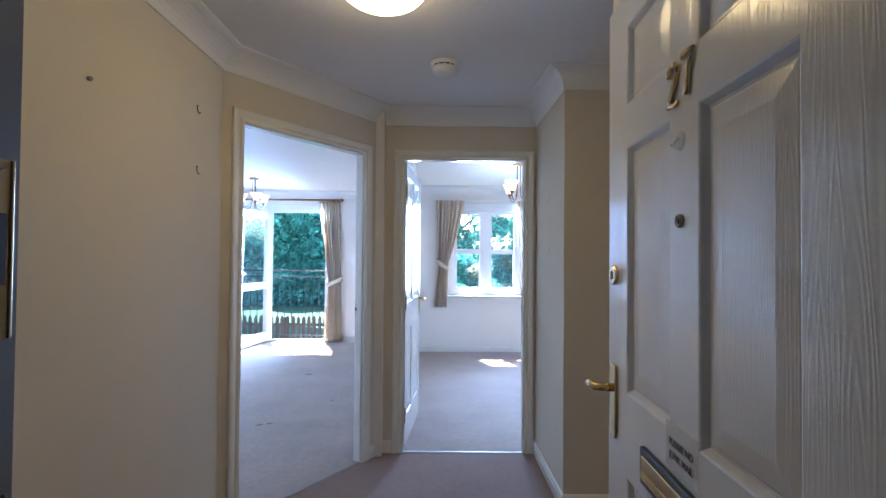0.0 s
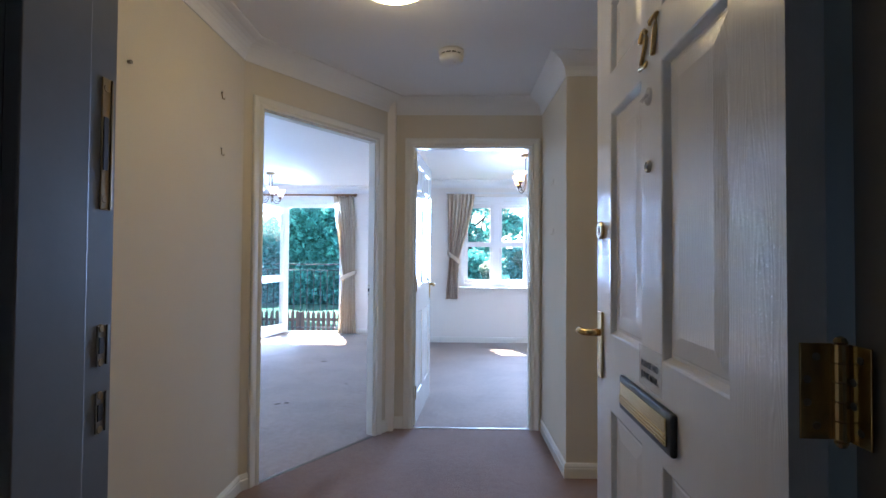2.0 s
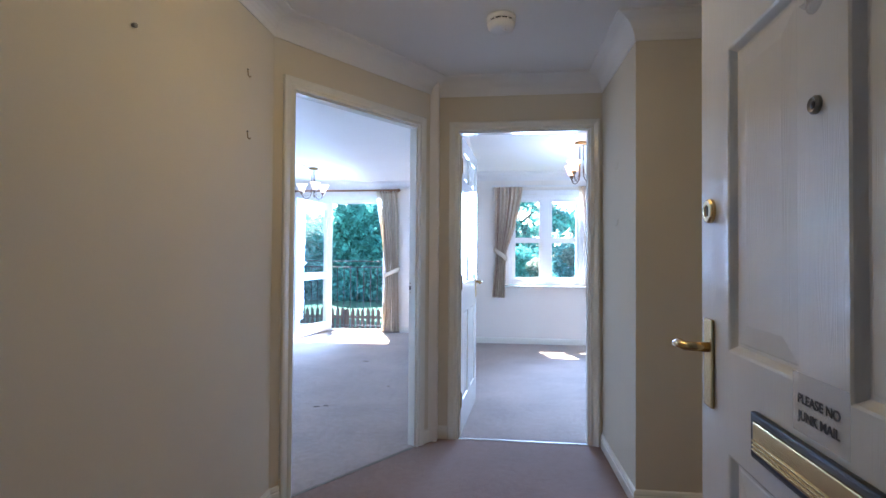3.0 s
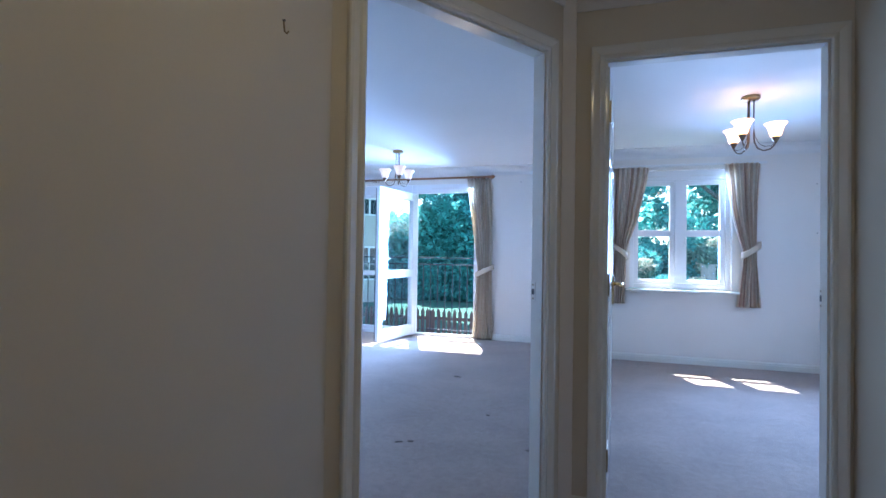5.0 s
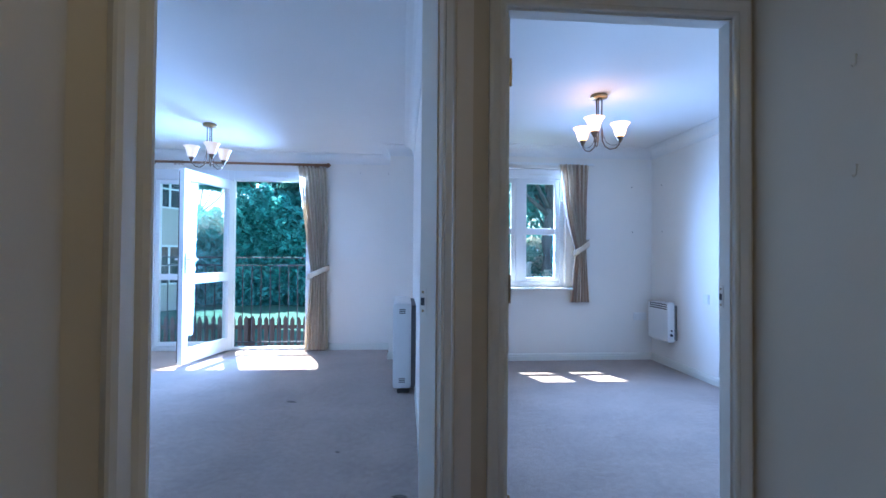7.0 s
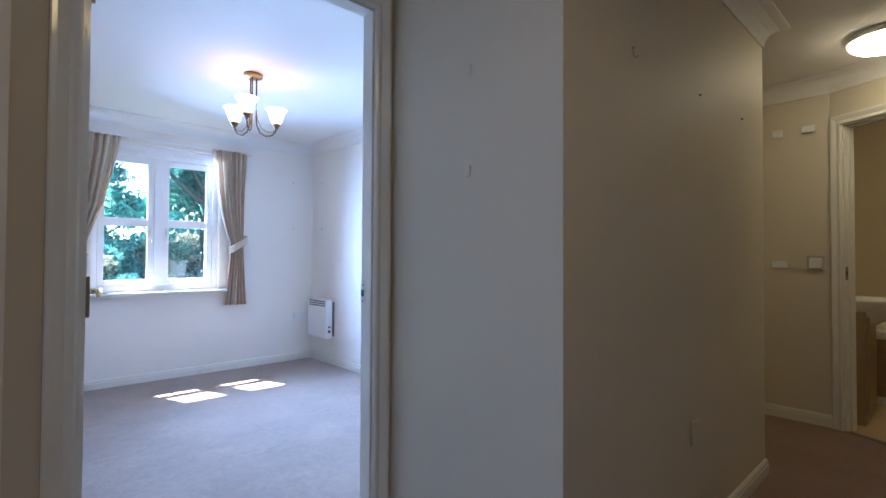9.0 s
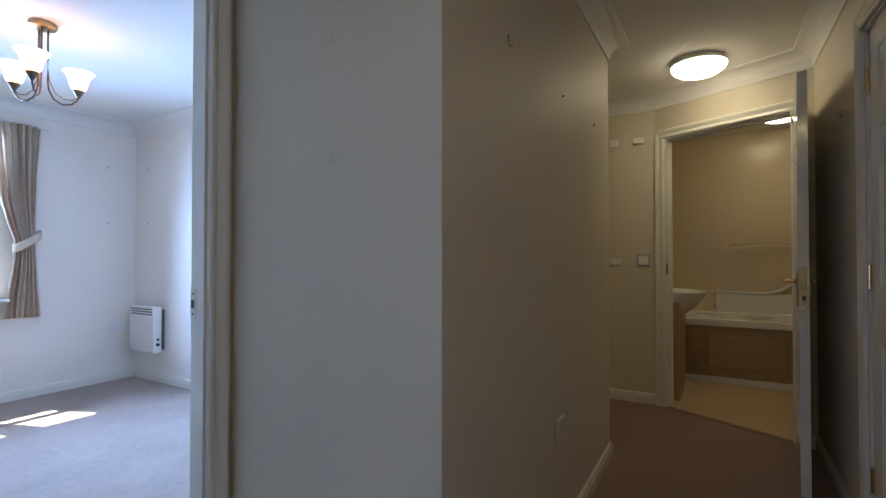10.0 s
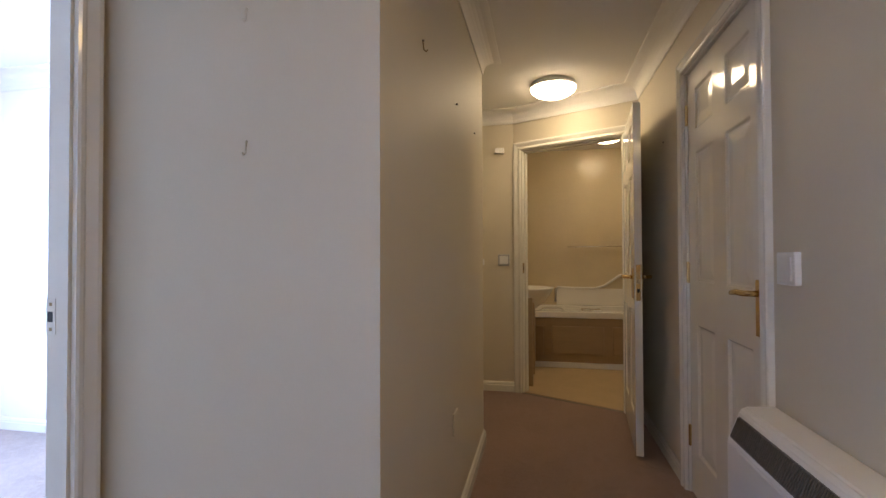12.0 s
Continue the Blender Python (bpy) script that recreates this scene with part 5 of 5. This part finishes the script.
def tree(x, y, base, h, spread, n, size, seed, label, mat=None, trunk=0.2, low=0.35, fill=1.0):
    rg = random.Random(seed)
    t = thing("tree", Matrix.Identity(4), label, "tree")
    bm = bmesh.new()
    path = [(x + 0.06 * math.sin(i * 1.3 + seed), y + 0.05 * math.cos(i * 1.7), base + h * 0.75 * i / 6) for i in range(7)]
    tube(bm, path, [trunk * (1.25 if i == 0 else 1 - 0.12 * i) for i in range(7)], 10)
    blobs = []
    for i in range(9):
        a = 2 * math.pi * i / 9 * 2.4 + rg.uniform(-0.4, 0.4)
        z0 = base + h * rg.uniform(low, 0.7)
        q = spread * rg.uniform(0.45, 1.0)
        end = (x + q * math.cos(a), y + q * math.sin(a) * 0.8, z0 + h * rg.uniform(0.08, 0.28))
        mid = ((x + end[0]) / 2 + rg.uniform(-0.1, 0.1), (y + end[1]) / 2, z0 + (end[2] - z0) * 0.35)
        tube(bm, [(x, y, z0 - 0.2), mid, end], [trunk * 0.3, trunk * 0.18, trunk * 0.06], 6)
        for _ in range(3):
            r = spread * rg.uniform(0.22, 0.42) * fill
            blobs.append((end[0] + rg.uniform(-0.5, 0.5) * r * 2, end[1] + rg.uniform(-0.5, 0.5) * r * 2, end[2] + rg.uniform(-0.6, 0.8) * r, r * 1.15, r, r * 0.8))
    part("trunk", bm, BARK, t, "grey tapered trunk with limbs", True)
    leaf_cloud("crown", mat or TREE, blobs, n, size, t, seed, 0.2)
    return t


tree(-7.4, 26.0, -0.9, 9.0, 3.0, 15000, 0.24, 11, "tall leafy tree behind the hedge")
tree(-4.3, 25.0, -0.9, 8.5, 2.4, 9000, 0.22, 12, "tall leafy tree behind the hedge")
tree(-11.5, 27.0, -0.9, 10.0, 3.4, 15000, 0.26, 13, "tall leafy tree behind the hedge")
tree(3.35, 14.6, -0.9, 6.5, 2.2, 26000, 0.12, 14, "dark tree with a stout trunk beyond the bedroom window", trunk=0.24, low=0.5, fill=1.0)
tree(0.6, 18.5, -0.9, 7.5, 2.4, 6000, 0.14, 15, "leafy tree beyond the bedroom window", mat=HEDGE, low=0.3)
tree(5.8, 20.0, -0.9, 8.5, 3.0, 7000, 0.16, 16, "leafy tree beyond the bedroom window", low=0.25)
tree(9.5, 24.0, -0.9, 9.5, 3.5, 12000, 0.2, 17, "tall leafy tree at the garden's edge")
tree(-1.2, 24.5, -0.9, 8.0, 2.4, 6000, 0.2, 18, "leafy tree between hedge and garden", mat=HEDGE, low=0.25)


def shrub(x, y, w, h, n, mat, seed, label, blossom=0):
    s = thing("shrub", Matrix.Identity(4), label, "shrub")
    rg = random.Random(seed)
    blobs = []
    for _ in range(10):
        r = w * rg.uniform(0.2, 0.36)
        blobs.append((x + rg.uniform(-0.6, 0.6) * w, y + rg.uniform(-0.4, 0.4) * w, -0.9 + rg.uniform(0.15, 0.9) * h, r, r, r * 0.85))
    bm = bmesh.new()
    for i in range(6):
        b = blobs[i]
        tube(bm, [(x + rg.uniform(-0.1, 0.1), y, -0.95), ((x + b[0]) / 2, (y + b[1]) / 2, -0.6 + 0.3 * h), b[:3]], [0.03, 0.02, 0.006], 5)
    part("stems", bm, BARK, s)
    leaf_cloud("leaves", mat, blobs, n, 0.06, s, seed, 0.35)
    if blossom:
        leaf_cloud("blossom", BLOSSOM, [(b[0], b[1] - 0.1, b[2] + b[5] * 0.4, b[3] * 0.9, b[4] * 0.9, b[5] * 0.8) for b in blobs[:6]], blossom, 0.05, s, seed + 50, 0.8)
    return s


shrub(1.75, 13.2, 1.3, 2.5, 11000, SHRUB, 21, "loose green shrub with pale blossom", 2500)
shrub(0.4, 14.5, 1.4, 2.4, 10000, HEDGE, 22, "dense dark green shrub")
shrub(3.6, 13.6, 1.1, 2.1, 9000, HEDGE, 23, "dense dark green shrub")
shrub(2.55, 15.6, 1.3, 2.5, 9000, SHRUB, 24, "green shrub with pale blossom", 2200)
shrub(5.2, 15.0, 1.6, 2.6, 9000, SHRUB, 25, "loose green shrub near the trees")
shrub(1.0, 12.2, 1.1, 2.0, 9000, HEDGE, 27, "dense dark green shrub near the house")
shrub(2.9, 12.4, 1.0, 1.75, 9000, SHRUB, 28, "loose green shrub near the house", 900)
shrub(4.4, 13.4, 1.3, 2.1, 9000, HEDGE, 29, "dense dark green shrub near the house")
shrub(-1.1, 15.5, 1.4, 2.2, 8000, HEDGE, 26, "dense dark green shrub")

st = thing("stone_pedestal", Matrix.Translation((2.53, 14.0, -0.9)), "weathered grey stone pedestal among shrubs", "pedestal")
bm = bmesh.new()
lathe(bm, [(0.24, 0), (0.24, 0.1), (0.20, 0.14), (0.17, 0.5), (0.16, 1.6), (0.165, 1.9), (0.2, 1.98), (0.21, 2.06), (0.15, 2.08)], None, 10)
part("shaft", bm, STONE, st)
leaf_cloud("plants", BLOSSOM, [(2.53, 14.0, 1.27, 0.3, 0.3, 0.16)], 900, 0.05, None, 61, 0.3)
tagged(bpy.data.objects["plants"], "pale plants trailing on the pedestal", "plants")

hs = thing("apartment_building", Matrix.Translation((-11.5, 15.2, -0.9)) @ Matrix.Rotation(radians(62), 4, "Z"), "cream rendered apartment block with white windows", "building")
part("wall", boxes(((-6, 0, 0), (6, 8, 8.2))), RENDERED, hs)
rf = bmesh.new()
sweep(rf, [(-6.4, 0), (6.4, 0)], [(0.4, 8.2), (-8.4, 8.2), (-4, 11.2)])
part("roof", rf, SLATE, hs)
part("string_course", boxes(((-6.02, -0.05, 2.85), (6.02, 0.0, 3.0))), RENDERED, hs)
for zi in (1.0, 3.75, 6.2):
    for xi in (-4.6, -2.2, 0.2, 2.6, 5.0):
        wv = part("window", boxes(((xi - 0.6, -0.03, zi), (xi - 0.52, 0.02, zi + 1.3)), ((xi + 0.52, -0.03, zi), (xi + 0.6, 0.02, zi + 1.3)), ((xi - 0.04, -0.03, zi), (xi + 0.04, 0.02, zi + 1.3)), ((xi - 0.6, -0.03, zi - 0.06), (xi + 0.6, 0.02, zi)), ((xi - 0.6, -0.03, zi + 1.3), (xi + 0.6, 0.02, zi + 1.38)), ((xi - 0.52, -0.02, zi + 0.62), (xi + 0.52, 0.02, zi + 0.68))), UPVC, hs)
        part("pane", boxes(((xi - 0.53, -0.012, zi), (xi - 0.03, 0.004, zi + 1.3)), ((xi + 0.03, -0.012, zi), (xi + 0.53, 0.004, zi + 1.3))), DARKGLASS, wv)
